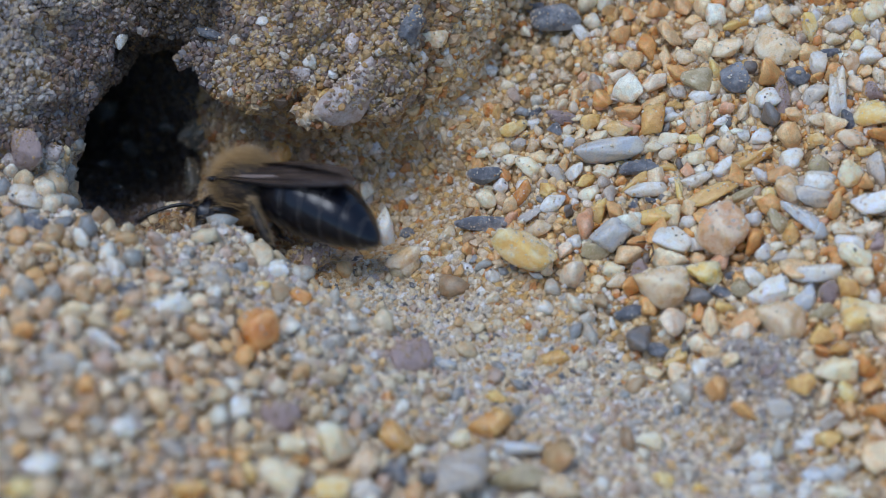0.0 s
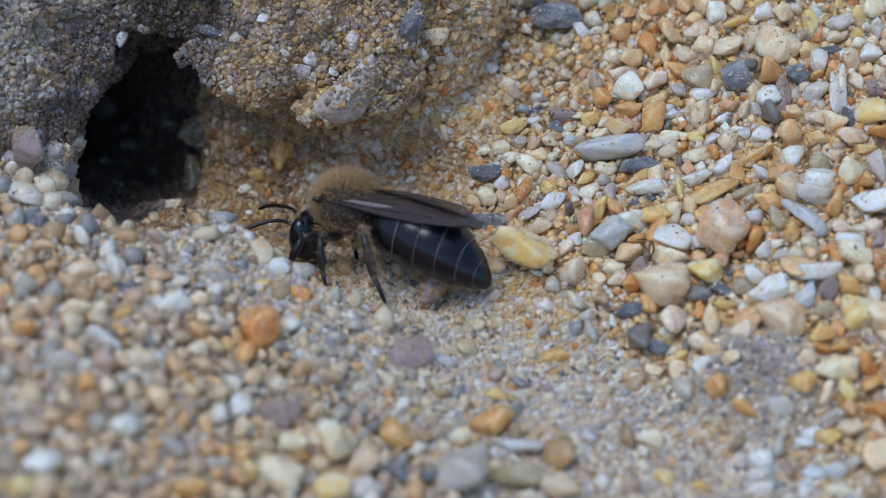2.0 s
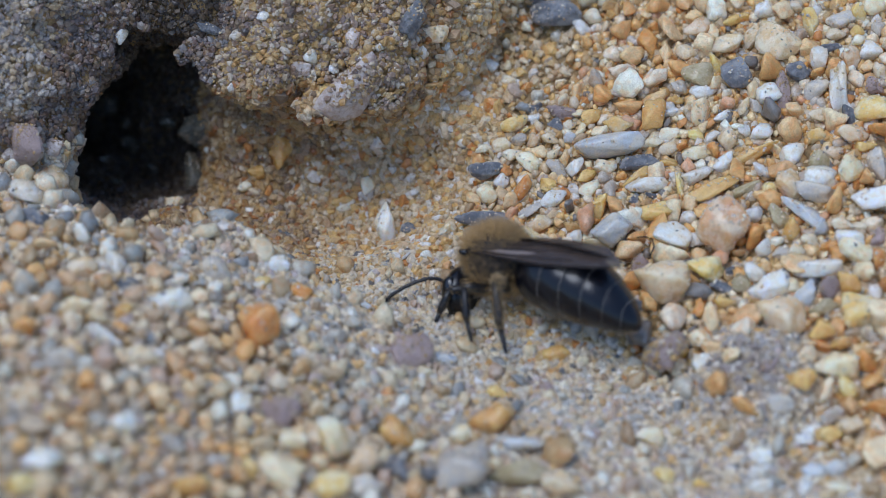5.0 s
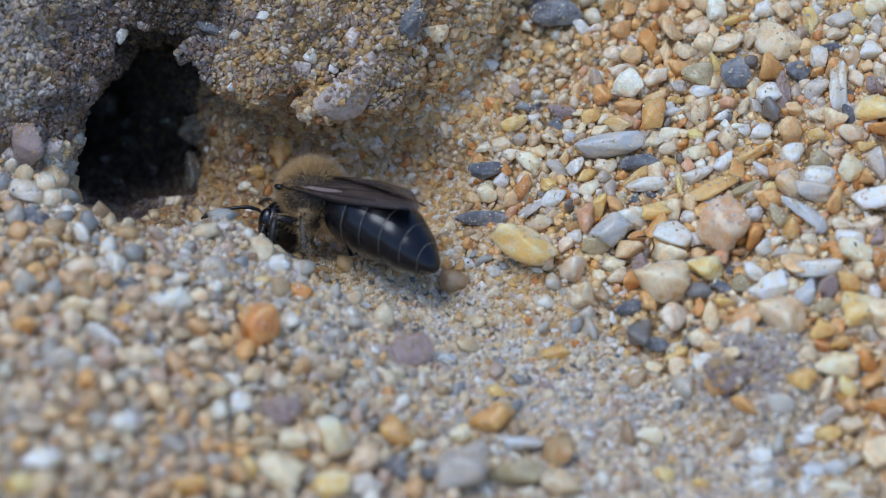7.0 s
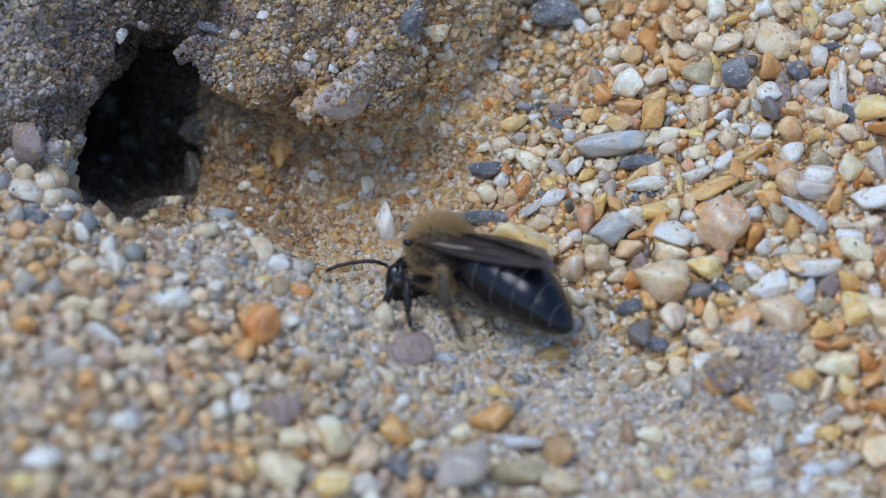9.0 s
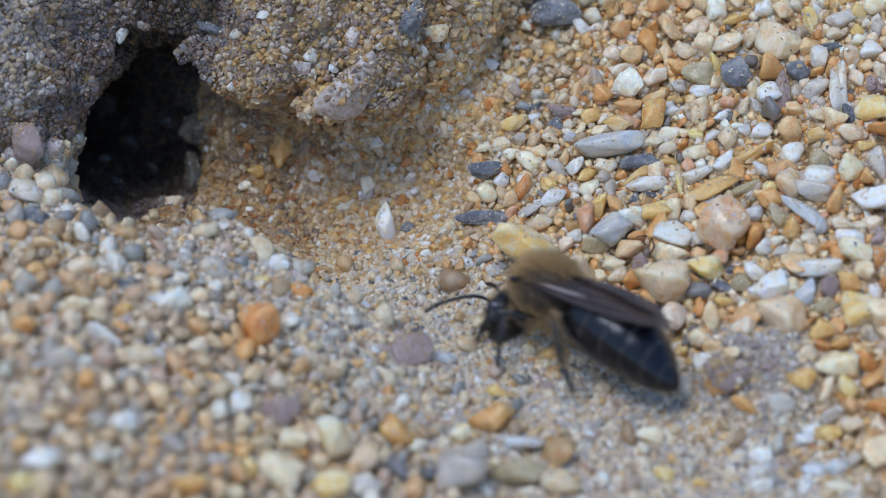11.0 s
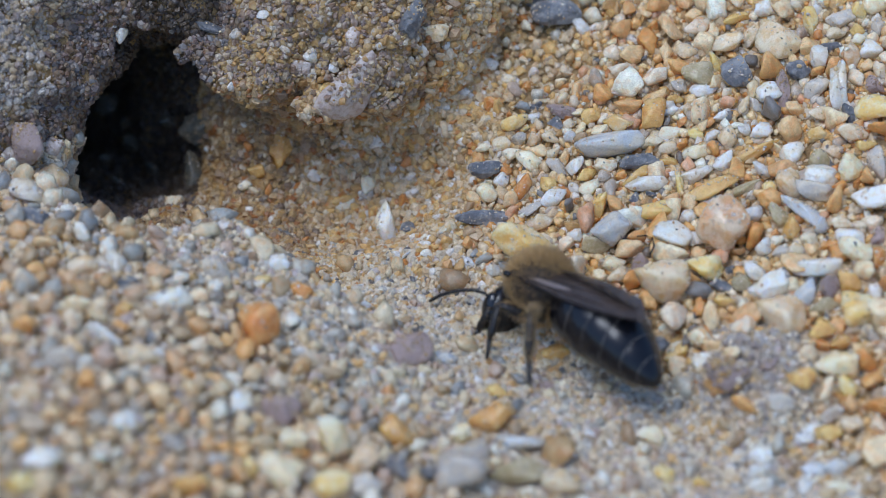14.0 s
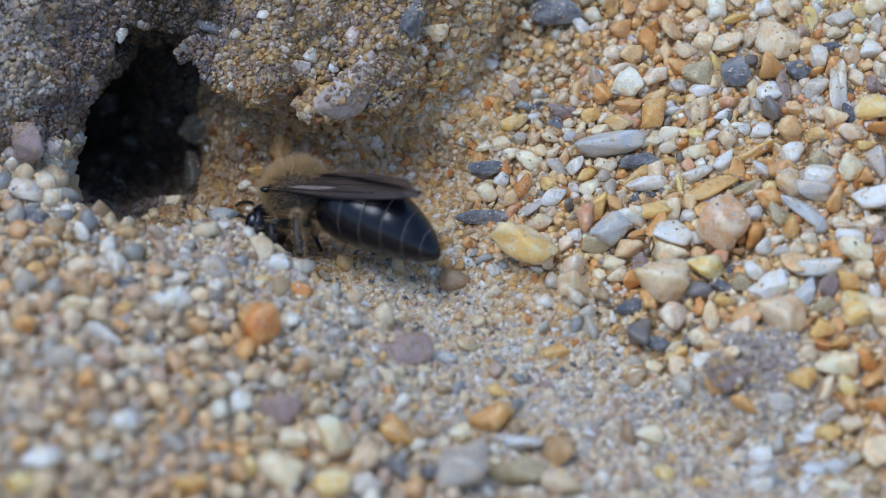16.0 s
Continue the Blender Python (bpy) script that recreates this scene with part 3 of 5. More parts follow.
pebble("ochre", 18.63, -9.53, -1.42, 1.09, 0.66, 20)
pebble("grey", 20.14, -10.85, -2.73, 0.76, 0.50, 10)
pebble("cream", 20.92, -11.70, -2.78, 0.69, 0.56, 0)
pebble("ochre", 19.93, -11.78, -3.28, 0.63, 0.50, 0)
pebble("orange", 23.21, -2.68, 1.18, 0.85, 0.44, 90)
pebble("white", 19.13, -11.18, -3.53, 0.73, 0.40, 20)
pebble("white", -1.83, 9.46, -1.54, 1.05, 0.84, 70)
pebble("slate", -1.89, 6.37, -3.09, 0.60, 0.46, 0)
pebble("white", -2.86, 9.97, -1.47, 0.33, 0.26, 0)
pebble("ochre", -5.75, 9.11, -3.11, 0.95, 0.44, 12)
pebble("cream", -4.31, 9.63, -2.10, 0.73, 0.51, 80)
pebble("orange", -1.68, 10.48, 0.06, 0.88, 0.47, 0)
pebble("white", -7.31, 9.44, 6.51, 0.49, 0.49, 0)
pebble("slate", -1.67, 9.64, 8.74, 1.08, 0.87, 40)
pebble("cream", -0.25, 10.74, 7.31, 1.20, 0.77, 35)
pebble("slate", 6.52, 15.20, 5.87, 1.54, 0.99, 0)
pebble("white", 7.97, 14.55, 5.35, 0.84, 0.40, -45)
pebble("ochre", -9.31, 10.75, -0.15, 1.33, 0.85, -70)
pebble("slate", -9.20, 6.42, -3.40, 0.75, 0.25, -10)
pebble("white", -3.52, -7.25, -1.39, 0.43, 0.27, 0)
pebble("orange", -9.36, -8.01, 1.02, 1.52, 1.32, 80, 27)
pebble("pink", -15.24, 8.44, -2.63, 0.69, 0.58, 0)
pebble("grey", -13.91, 7.72, -2.92, 0.51, 0.48, 0)
pebble("white", -22.55, 1.32, 2.72, 1.24, 0.86, 0)
pebble("slate", -21.64, -1.04, 2.66, 1.01, 0.68, 0)
pebble("white", -14.14, -7.53, 2.01, 1.41, 0.82, 5)
pebble("yellow", -9.66, -3.54, 0.51, 0.71, 0.37, 0)
pebble("orange", -7.42, -4.09, 0.16, 0.77, 0.50, -15)
pebble("grey", -11.98, -3.95, 1.62, 1.21, 0.97, 80)
pebble("white", -8.80, -2.39, 0.59, 0.85, 0.68, 0)
pebble("pink", -11.26, -8.00, 0.95, 0.75, 0.46, -70)
pebble("white", -17.21, -11.10, 2.55, 1.19, 0.48, -40)
pebble("slate", -16.37, -6.39, 2.15, 0.66, 0.50, 0)
pebble("cream", -18.64, -5.38, 2.57, 1.00, 0.73, 0)
pebble("white", -17.08, -4.70, 2.43, 0.77, 0.67, 0)
pebble("white", -10.24, -13.64, 0.02, 0.74, 0.70, 80)
pebble("mauve", -8.31, -13.29, -0.44, 1.15, 0.90, 0)
pebble("slate", -6.05, -6.06, -0.61, 0.53, 0.27, 0)
pebble("white", -4.41, -1.79, -2.45, 1.24, 0.34, -15)
pebble("mauve", -1.75, -6.85, -1.68, 1.27, 1.00, 0)
pebble("blue", 0.03, -6.19, -2.75, 0.81, 0.61, 0)
pebble("orange", -2.89, -9.95, -2.08, 0.69, 0.46, 0)
pebble("cream", -3.79, -15.52, -1.78, 1.15, 0.96, 0, 7)
pebble("ochre", -2.27, -13.22, -2.14, 1.07, 0.74, -30)
pebble("cream", -5.49, -14.95, -1.14, 1.22, 1.03, 80, 17)
pebble("cream", -7.45, -15.34, -0.89, 0.99, 0.80, 0, 37)
pebble("cream", -8.03, -17.77, -0.65, 1.32, 1.01, -20, 47)
pebble("yellow", -5.63, -17.85, -1.73, 1.14, 0.79, 0, 57)
pebble("grey", -3.75, -17.32, -2.19, 0.98, 0.70, 0, 67)
pebble("yellow", -9.57, -17.38, -0.87, 0.79, 0.47, 90)
pebble("ochre", 2.56, -11.44, -2.73, 1.21, 0.82, 35)
pebble("cream", 0.90, -12.24, -3.06, 0.65, 0.65, 0)
pebble("blue", 3.93, -12.84, -3.09, 1.37, 0.52, 5)
pebble("slate", -2.38, -15.39, -2.51, 0.83, 0.70, 0)
pebble("grey", 0.88, -16.06, -2.23, 1.47, 1.06, 0)
pebble("olive", 3.93, -15.11, -3.17, 1.68, 0.81, 0)
pebble("cream", 5.84, -16.09, -3.08, 1.12, 0.77, 0)
pebble("white", -15.65, -17.54, 1.92, 0.78, 0.69, 0)
pebble("grey", -13.10, -17.64, 0.73, 0.78, 0.56, 0)
pebble("cream", -18.79, -9.15, 2.83, 1.14, 0.81, 0)
pebble("cream", -15.08, -12.47, 2.21, 0.96, 0.70, 0)
pebble("white", -19.03, -21.12, 2.55, 1.01, 0.67, 20)
pebble("ochre", -12.11, -20.06, 0.30, 1.08, 0.77, 0)
pebble("grey", -18.81, -14.18, 3.34, 0.95, 0.70, 0)
pebble("yellow", -19.90, -22.80, 2.53, 0.91, 0.61, 0)
pebble("white", 18.48, -11.50, -3.87, 0.86, 0.36, 10)
pebble("blue", 18.97, -13.31, -4.41, 1.02, 0.43, 0)
pebble("white", 16.21, -13.47, -4.47, 0.75, 0.49, 20)
pebble("white", 18.43, -14.57, -4.78, 0.65, 0.49, 60)
pebble("cream", 20.26, -14.67, -4.48, 0.98, 0.39, 0)
pebble("yellow", 4.48, 0.51, -0.21, 1.95, 1.22, -10)
pebble("blue", 9.20, 1.25, 0.48, 1.22, 0.94, 20)
pebble("olive", 8.35, 0.98, -0.42, 0.94, 0.55, 0)
pebble("white", 7.22, 1.49, -0.18, 0.49, 0.45, 0)
pebble("cream", 5.31, 2.66, -0.05, 0.87, 0.52, 0)
pebble("cream", 9.24, -0.19, -0.96, 0.69, 0.59, 40)
pebble("white", 1.39, 1.14, -1.71, 0.45, 0.42, 0)
pebble("white", 2.71, 0.30, -1.64, 0.52, 0.48, 0)
pebble("mauve", 10.74, -0.55, -0.70, 0.59, 0.76, 0)
pebble("white", 7.48, -11.18, -3.91, 0.49, 0.36, 0)
pebble("grey", 9.89, -9.79, -3.89, 0.66, 0.43, 0)
pebble("ochre", 12.46, -5.85, -2.63, 0.84, 0.51, 30)
pebble("slate", 10.03, -3.03, -1.72, 0.95, 0.41, 10)
pebble("cream", 9.67, -0.81, -1.15, 0.76, 0.52, -10)
pebble("pink", 2.64, -1.19, -2.12, 0.48, 0.45, 0)
pebble("slate", 11.44, -5.30, -2.48, 0.68, 0.44, 0)
pebble("pink", 13.65, -5.49, -1.97, 0.74, 0.61, 0)
pebble("mauve", 16.88, -8.74, -1.29, 0.66, 0.50, 0)
pebble("white", 3.50, -4.89, -3.25, 1.02, 0.30, -5)
pebble("mauve", 5.23, -7.81, -3.57, 0.67, 0.50, 0)
pebble("cream", 12.20, -5.67, -2.65, 0.78, 0.41, 50)
pebble("white", 13.66, -6.80, -2.47, 0.74, 0.61, 60)
pebble("rind", -22.93, 4.30, 3.79, 1.40, 1.12, 0)
pebble("white", -17.87, 10.01, 7.59, 0.60, 0.35, 70)
pebble("white", -10.01, 10.16, 8.70, 0.46, 0.28, 10)
pebble("rind", -5.00, 9.33, 7.76, 0.62, 0.45, 80)
pebble("white", -3.29, 8.60, 7.80, 0.59, 0.35, 10)
pebble("cream", -0.04, 10.60, 5.82, 0.71, 0.61, 0)
pebble("slate", 4.78, 16.75, 5.57, 1.11, 0.44, 0)
pebble("white", -5.80, 8.10, 4.74, 0.53, 0.46, 0)
pebble("grey", -11.43, 9.94, 7.64, 0.46, 0.32, 20)
pebble("rind", -7.91, 9.03, 5.98, 0.70, 0.45, 10)
pebble("cream", -21.20, 3.47, 2.14, 1.11, 0.80, -30)
pebble("slate", -12.88, 10.65, 7.57, 1.25, 0.40, -25)
pebble("white", -5.67, 8.77, 5.27, 0.36, 0.36, 0)
pebble("white", -7.35, 8.96, 5.54, 0.4, 0.28, 10)
pebble("orange", 4.82, 11.80, 3.02, 0.42, 0.38, 0)
pebble("slate", 5.23, 10.28, 2.59, 0.42, 0.36, 0)
pebble("white", 2.83, 13.46, 3.51, 0.5, 0.5, 0)
pebble("cream", 3.73, 12.32, 3.11, 0.62, 0.42, -35)
pebble("ochre", 0.10, 10.45, 4.89, 0.4, 0.4, 0)
pebble("grey", -4.33, 9.23, -2.57, 0.45, 0.4, 0)
pebble("ochre", -10.62, 9.83, -1.45, 0.55, 0.5, 20)
pebble("cream", -11.28, 9.25, -2.02, 0.5, 0.4, 0)
pebble("ochre", -6.50, 8.30, 5.02, 0.55, 0.4, -20)
pebble("rind", -4.95, 7.65, 5.35, 2.45, 1.25, 42)
pebble("white", -6.07, 8.94, 5.99, 0.36, 0.3, 20)
pebble("white", -4.53, 8.53, 6.79, 0.36, 0.3, 0)
pebble("white", -3.22, 6.55, -3.0, 1.5, 0.72, 84, 24)
pebble("slate", 0.78, -0.30, -2.85, 0.42, 0.17, -35)
pebble("slate", 2.27, -1.01, -2.32, 0.42, 0.19, 20)
pebble("slate", -1.51, -0.18, -2.82, 0.34, 0.24, 0)
pebble("white", 2.67, 0.52, -1.76, 0.5, 0.45, 0)
pebble("white", 1.09, 1.22, -1.90, 0.46, 0.42, 40)
pebble("white", -2.17, 2.20, -2.07, 0.38, 0.36, 0)
pebble("cream", 0.28, 3.35, -1.05, 0.62, 0.5, 20)
pebble("white", -0.64, 5.57, -2.45, 0.3, 0.28, 0)
pebble("grey", -1.88, 3.34, -2.21, 0.48, 0.34, -30)
pebble("cream", -5.67, 8.96, -3.23, 0.72, 0.4, 15)
pebble("white", -4.54, 9.25, -2.67, 0.42, 0.38, 0)
pebble("grey", -6.22, 5.81, -3.94, 0.45, 0.35, 0)
pebble("cream", 5.70, -15.09, -3.30, 1.1, 0.78, 0)
pebble("white", 16.31, -12.68, -4.11, 0.8, 0.66, 0)
pebble("white", 18.49, -14.23, -4.72, 0.5, 0.6, 0)
pebble("blue", 20.20, -13.60, -4.13, 0.85, 0.55, 0)
pebble("grey", 17.39, -10.48, -2.38, 0.85, 0.6, -20)
pebble("ochre", 19.51, -11.44, -3.47, 0.62, 0.6, 0)
pebble("white", 12.06, -1.24, -0.90, 0.5, 0.4, 0)
pebble("grey", 6.60, -1.32, -1.98, 0.42, 0.36, 0)
pebble("cream", 7.97, -1.50, -1.85, 0.35, 0.3, 0)
pebble("slate", 10.05, -2.65, -1.77, 0.9, 0.32, 25)
# pebbles inside the burrow, coloured dark in place of the shade there
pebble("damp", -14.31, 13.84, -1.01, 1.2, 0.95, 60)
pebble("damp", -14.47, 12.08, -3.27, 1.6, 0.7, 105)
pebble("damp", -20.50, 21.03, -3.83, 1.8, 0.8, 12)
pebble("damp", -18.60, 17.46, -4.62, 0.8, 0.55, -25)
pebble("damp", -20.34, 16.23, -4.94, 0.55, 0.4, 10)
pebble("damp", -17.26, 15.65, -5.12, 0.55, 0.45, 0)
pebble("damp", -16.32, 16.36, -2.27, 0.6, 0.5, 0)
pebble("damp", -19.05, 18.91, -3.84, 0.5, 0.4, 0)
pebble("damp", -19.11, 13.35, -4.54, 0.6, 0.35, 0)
pebble("mauve", -22.89, 4.01, 4.30, 1.25, 1.05, 0)
pebble("rind", -21.50, 5.50, 2.97, 0.8, 0.62, 20)
pebble("grey", 1.59, -13.67, -3.13, 1.1, 0.8, 10)
pebble("cream", 10.95, -11.20, -4.05, 0.95, 0.6, -40)
pebble("yellow", 11.27, -13.94, -4.34, 0.7, 0.55, 0)
pebble("ochre", 5.99, -4.98, -3.29, 0.95, 0.55, 5)
pebble("white", 16.15, -14.50, -4.59, 0.7, 0.5, 0)
pebble("ochre", 13.12, -14.56, -4.38, 0.7, 0.55, 0)
pebble("ochre", -16.36, -9.39, 2.52, 0.7, 0.55, 20)
pebble("ochre", 2.86, -8.31, -3.44, 0.75, 0.5, -20)
pebble("slate", -0.69, -15.65, -2.84, 0.9, 0.4, 0)
pebble("cream", -10.07, -12.50, -0.05, 0.7, 0.5, 30)

# two stones that the bee drags out of the burrow
pulled = pebble("cream", -1.92, 1.29, -1.45, 1.2, 0.82, 25, 3)
crumb = pebble("mauve", -7.47, 2.56, -1.93, 1.3, 1.05, 0, 8)
del TAKEN[-2:], RESTING[-2:]

ROOT_AT = (11.14, -0.90, 0.22)

# ---- loose grains ----
rng = np.random.default_rng(11)
tri = np.concatenate([gquads[:, [0, 1, 2]], gquads[:, [0, 2, 3]]])
ta, tb, tc = gverts[tri[:, 0]], gverts[tri[:, 1]], gverts[tri[:, 2]]
tn = np.cross(tb - ta, tc - ta)
area = np.linalg.norm(tn, axis=1) / 2
mid = (ta + tb + tc) / 3
keep = (np.abs(mid[:, 0]) < 31) & (mid[:, 1] > -33) & (mid[:, 1] < 30) & (area > 1e-9)
chance = np.where(keep, area, 0)
chance /= chance.sum()


def scatter(n):
    i = rng.choice(len(tri), n, p=chance)
    u, v = rng.random(n), rng.random(n)
    over = u + v > 1
    u[over], v[over] = 1 - u[over], 1 - v[over]
    p = ta[i] + (tb[i] - ta[i]) * u[:, None] + (tc[i] - ta[i]) * v[:, None]
    return p, tn[i] / (2 * area[i])[:, None]


def zones(p):
    """How far a place belongs to the gravel slope, the spoil mound and the damp bank."""
    s, q = trough(p[:, 0], p[:, 1])
    wob = 1.6 * lumps(p * [1, 1, 0], 4.0)
    bank = step01(0.5, 1.6, p[:, 2] - height(p[:, 0], p[:, 1])) * (p[:, 0] + 0.7 * wob < -0.8)
    bank = np.maximum(bank, (p[:, 1] > 8) & (p[:, 0] < -10))
    bank = np.where(p[:, 1] < 0, 0.0, bank)
    hollow = ((p[:, 0] + 6.3) / 8.8) ** 2 + ((p[:, 1] - 7.5) / 7.5) ** 2 + ((p[:, 2] - 0.4) / 4.3) ** 2
    bank = np.where(hollow + 0.12 * wob < 1, 0.0, bank)
    below = (p[:, 0] > -14.2 + 0.4 * wob) & (p[:, 0] < 4) & (p[:, 1] > 2) & (p[:, 1] < 15) & (p[:, 2] < 3.4 + 1.9 * step01(6.0, 7.5, -p[:, 0] + 0.3 * wob))
    bank = np.where(below, 0.0, bank)
    field = step01(4.5, 7.5, s + wob) * step01(3.6, 6.0, q + wob) * (1 - bank)
    mound = step01(2.9, 4.6, -q + wob * 0.6 - 0.05 * s.clip(0, 30)) * (1 - bank)
    return field, mound, bank


def tan_part(p):
    """Where the bank is of paler, less damp sand: beside the burrow and on the low lump."""
    return p[:, 0] + 1.8 * lumps(p + 12, 3.0) + 0.7 * lumps(p + 55, 1.0) > -11.5


def damp_dim_part(p):
    """Where the bank is dark, from damp and from painted shade: round the burrow's mouth and inside it."""
    far = np.sqrt((p[:, 0] + 16.0) ** 2 + 0.8 * (p[:, 2] - 2.5) ** 2) + 2.2 * lumps(p + 71, 3.5) + 0.8 * lumps(p + 15, 1.0)
    # wider below z 4.5, where the low bank's shading is put in as colour
    return (far < 8.2 + 2.5 * (p[:, 2] < 4.5)) | (p[:, 1] > 13)


def turns(n):
    q = rng.normal(size=(n, 4))
    q /= np.linalg.norm(q, axis=1)[:, None]
    w, x, y, z = q.T
    return np.stack([1 - 2 * (y * y + z * z), 2 * (x * y - w * z), 2 * (x * z + w * y), 2 * (x * y + w * z), 1 - 2 * (x * x + z * z), 2 * (y * z - w * x),
                     2 * (x * z - w * y), 2 * (y * z + w * x), 1 - 2 * (x * x + y * y)], 1).reshape(n, 3, 3)


SMALL = [rock(1, 300 + k, 11, 0.0) for k in range(10)]
MEDIUM = [rock(2, 400 + k, 9 + 2 * (k % 5), 0.12, 5) for k in range(16)]
COARSE = [rock(3, 500 + k, 8 + 2 * (k % 5), 0.10, 5) for k in range(16)]


def grains(name, label, mat, p, r, protos):
    """One heap of loose grains."""
    vs, fs, base = [], [], 0
    pick = rng.integers(0, len(protos), len(p))
    for k, (pv, pf) in enumerate(protos):
        sel = np.where(pick == k)[0]
        if not len(sel):
            continue
        sc = r[sel][:, None] * rng.uniform(0.62, 1.35, (len(sel), 3))
        v = np.einsum("nij,nkj->nki", turns(len(sel)), pv[None] * sc[:, None]) + p[sel][:, None]
        vs.append(v.reshape(-1, 3))
        fs.append((pf[None] + (np.arange(len(sel)) * len(pv))[:, None, None] + base).reshape(-1, 3))
        base += len(sel) * len(pv)
    ob = new(name, mesh_of(name, np.concatenate(vs), np.concatenate(fs), [mat], protos is not SMALL))
    return tagged(ob, label, "sand", kind="stuff")


def loose_stones(name, label, colours, p, r, protos, group, most=300):
    """The largest grains of a kind as stones of their own; gives a mask of those that are left."""
    m = grain_mat(name + "_skin", colours, 0.28, 0.15, 0.4, own=True, rust=0.55)
    meshes = [mesh_of(name, pv, pf, [m]) for pv, pf in protos]
    rest = np.ones(len(p), bool)
    for i in np.argsort(-r)[:most]:
        ob = new(name, meshes[rng.integers(0, len(meshes))])
        turn = Matrix(turns(1)[0]).to_4x4()
        size = Matrix.Diagonal((*(r[i] * rng.uniform(0.68, 1.3, 3)), 1))
        ob.matrix_world = Matrix.Translation(Vector(p[i]) * MM) @ turn @ size
        tagged(ob, label, "stone", group)
        rest[i] = False
    return rest


# coarse grit, packed so that grains touch but do not sit in one another
cp, cn = scatter(34000)
cf, cm, cb = zones(cp)
cr = np.exp(rng.normal(np.log(0.56), 0.36, len(cp))).clip(0.2, 1.0)
outer = step01(7.0, 11.0, -trough(cp[:, 0], cp[:, 1])[1] + 2.0 * lumps(cp * [1, 1, 0] + 90, 4.0))
cr = np.where(cm > 0.5, (0.29 + 0.09 * outer) * (cr / 0.56) ** 1.3, cr).clip(0.15, 0.95)
want = np.maximum(cf, (0.5 + 0.4 * outer) * cm) + 0.11 * (1 - cf - cm) + 0.12 * cb
hole_side = (cp[:, 0] > -13.5) & (cp[:, 0] < 3) & (cp[:, 1] > 2.5) & (cb < 0.5) & (cf < 0.4) & (cm < 0.4)
want = np.where(hole_side, 0.1, want)
cr = np.where(hole_side, cr * 0.6, cr).clip(0.13, 1.0)
crumbly = ((cp[:, 0] - 16.2) / 3.6) ** 2 + ((cp[:, 1] + 8.4) / 3.4) ** 2 + 0.3 * lumps(cp * [1, 1, 0], 1.5) < 1
want = np.where(crumbly, 0.05, want)
cr = np.where(cm > 0.5, cr.clip(0, 0.64), cr)
cr = np.where(cb > 0.5, cr * 0.42, cr)
cr = np.where((cf < 0.4) & (cm < 0.4), cr * 0.7, cr)
s0, q0 = trough(cp[:, 0], cp[:, 1])
cr = np.where((cf > 0.4) & (cb < 0.5), cr * (0.5 + 0.5 * step01(8.0, 15.0, s0 + 0.12 * q0)), cr).clip(0.15, 1.0)
ok = rng.random(len(cp)) < want
cp, cn, cr, cf, cm, cb = cp[ok], cn[ok], cr[ok], cf[ok], cm[ok], cb[ok]
order = np.argsort(-cr)
cells = {}
for hx, hy, hz, hr in TAKEN:
    cells.setdefault((int(hx // 2), int(hy // 2), int(hz // 2)), []).append((hx, hy, hz, hr))
chosen = []
for i in order:
    x, y, z = cp[i]
    gx, gy, gz = int(x // 2), int(y // 2), int(z // 2)
    free = True
    for a in (-1, 0, 1):
        for b in (-1, 0, 1):
            for c in (-1, 0, 1):
                for ox, oy, oz, orr in cells.get((gx + a, gy + b, gz + c), ()):
                    if (x - ox) ** 2 + (y - oy) ** 2 + (z - oz) ** 2 < (0.76 * (cr[i] + orr)) ** 2:
                        free = False
                        break
                if not free:
                    break
            if not free:
                break
        if not free:
            break
    if free:
        chosen.append(i)
        cells.setdefault((gx, gy, gz), []).append((x, y, z, cr[i]))
ch = np.array(chosen)
cp, cn, cr, cf, cm, cb = cp[ch] + cn[ch] * (cr[ch] * np.where(cb[ch] > 0.5, 0.1, 0.62))[:, None], cn[ch], cr[ch], cf[ch], cm[ch], cb[ch]
wall = (cp[:, 0] > -13.5) & (cp[:, 0] < 3) & (cp[:, 1] > 2.5) & (cb < 0.5) & (cf < 0.5) & (cm < 0.5)
grey = ((cm > 0.5) | ((cf < 0.5) & (cb < 0.5))) & ~wall
outer = -trough(cp[:, 0], cp[:, 1])[1] + 2.5 * lumps(cp * [1, 1, 0] + 90, 4.0) > 10.5
tawny = grey & outer & (cb < 0.5)
grey = grey & ~tawny
slope = ~grey & ~(cb >= 0.5) & ~tawny
damp = cb >= 0.5
big = cr > 0.42
near_by = (cp[:, 0] > -26) & (cp[:, 0] < 24) & (cp[:, 1] > -19) & (cp[:, 1] < 4)
for chosen_of, tone, words in ((tawny, MOUND_COLOURS, "cream or ochre grit stone on the old spoil mound"), (grey, GREY_COLOURS, "greyish grit stone on the fresh spoil by the burrow")):
    top = np.where(chosen_of & near_by & ~damp)[0]
    left = loose_stones("grit_stone", words, tone, cp[top], cr[top], MEDIUM, "grit stones on the mound", 150)
    chosen_of[top[~left]] = False
grains("mound_grit", "cream and ochre coarse grit over the old spoil mound", GRIT_MOUND, cp[tawny], cr[tawny], MEDIUM)
s1, q1 = trough(cp[:, 0], cp[:, 1])
moist = slope & ~big & (s1 + 0.15 * q1 + 2.5 * lumps(cp * [1, 1, 0] + 40, 3.0) < 11) | (wall & ~big)
moist = moist & ~damp
small = slope & ~big & ~moist
coarse = slope & big
seen = (cp[:, 0] > -26) & (cp[:, 0] < 26) & (cp[:, 1] > -21) & (cp[:, 1] < 17)
top = np.where(coarse & seen)[0]
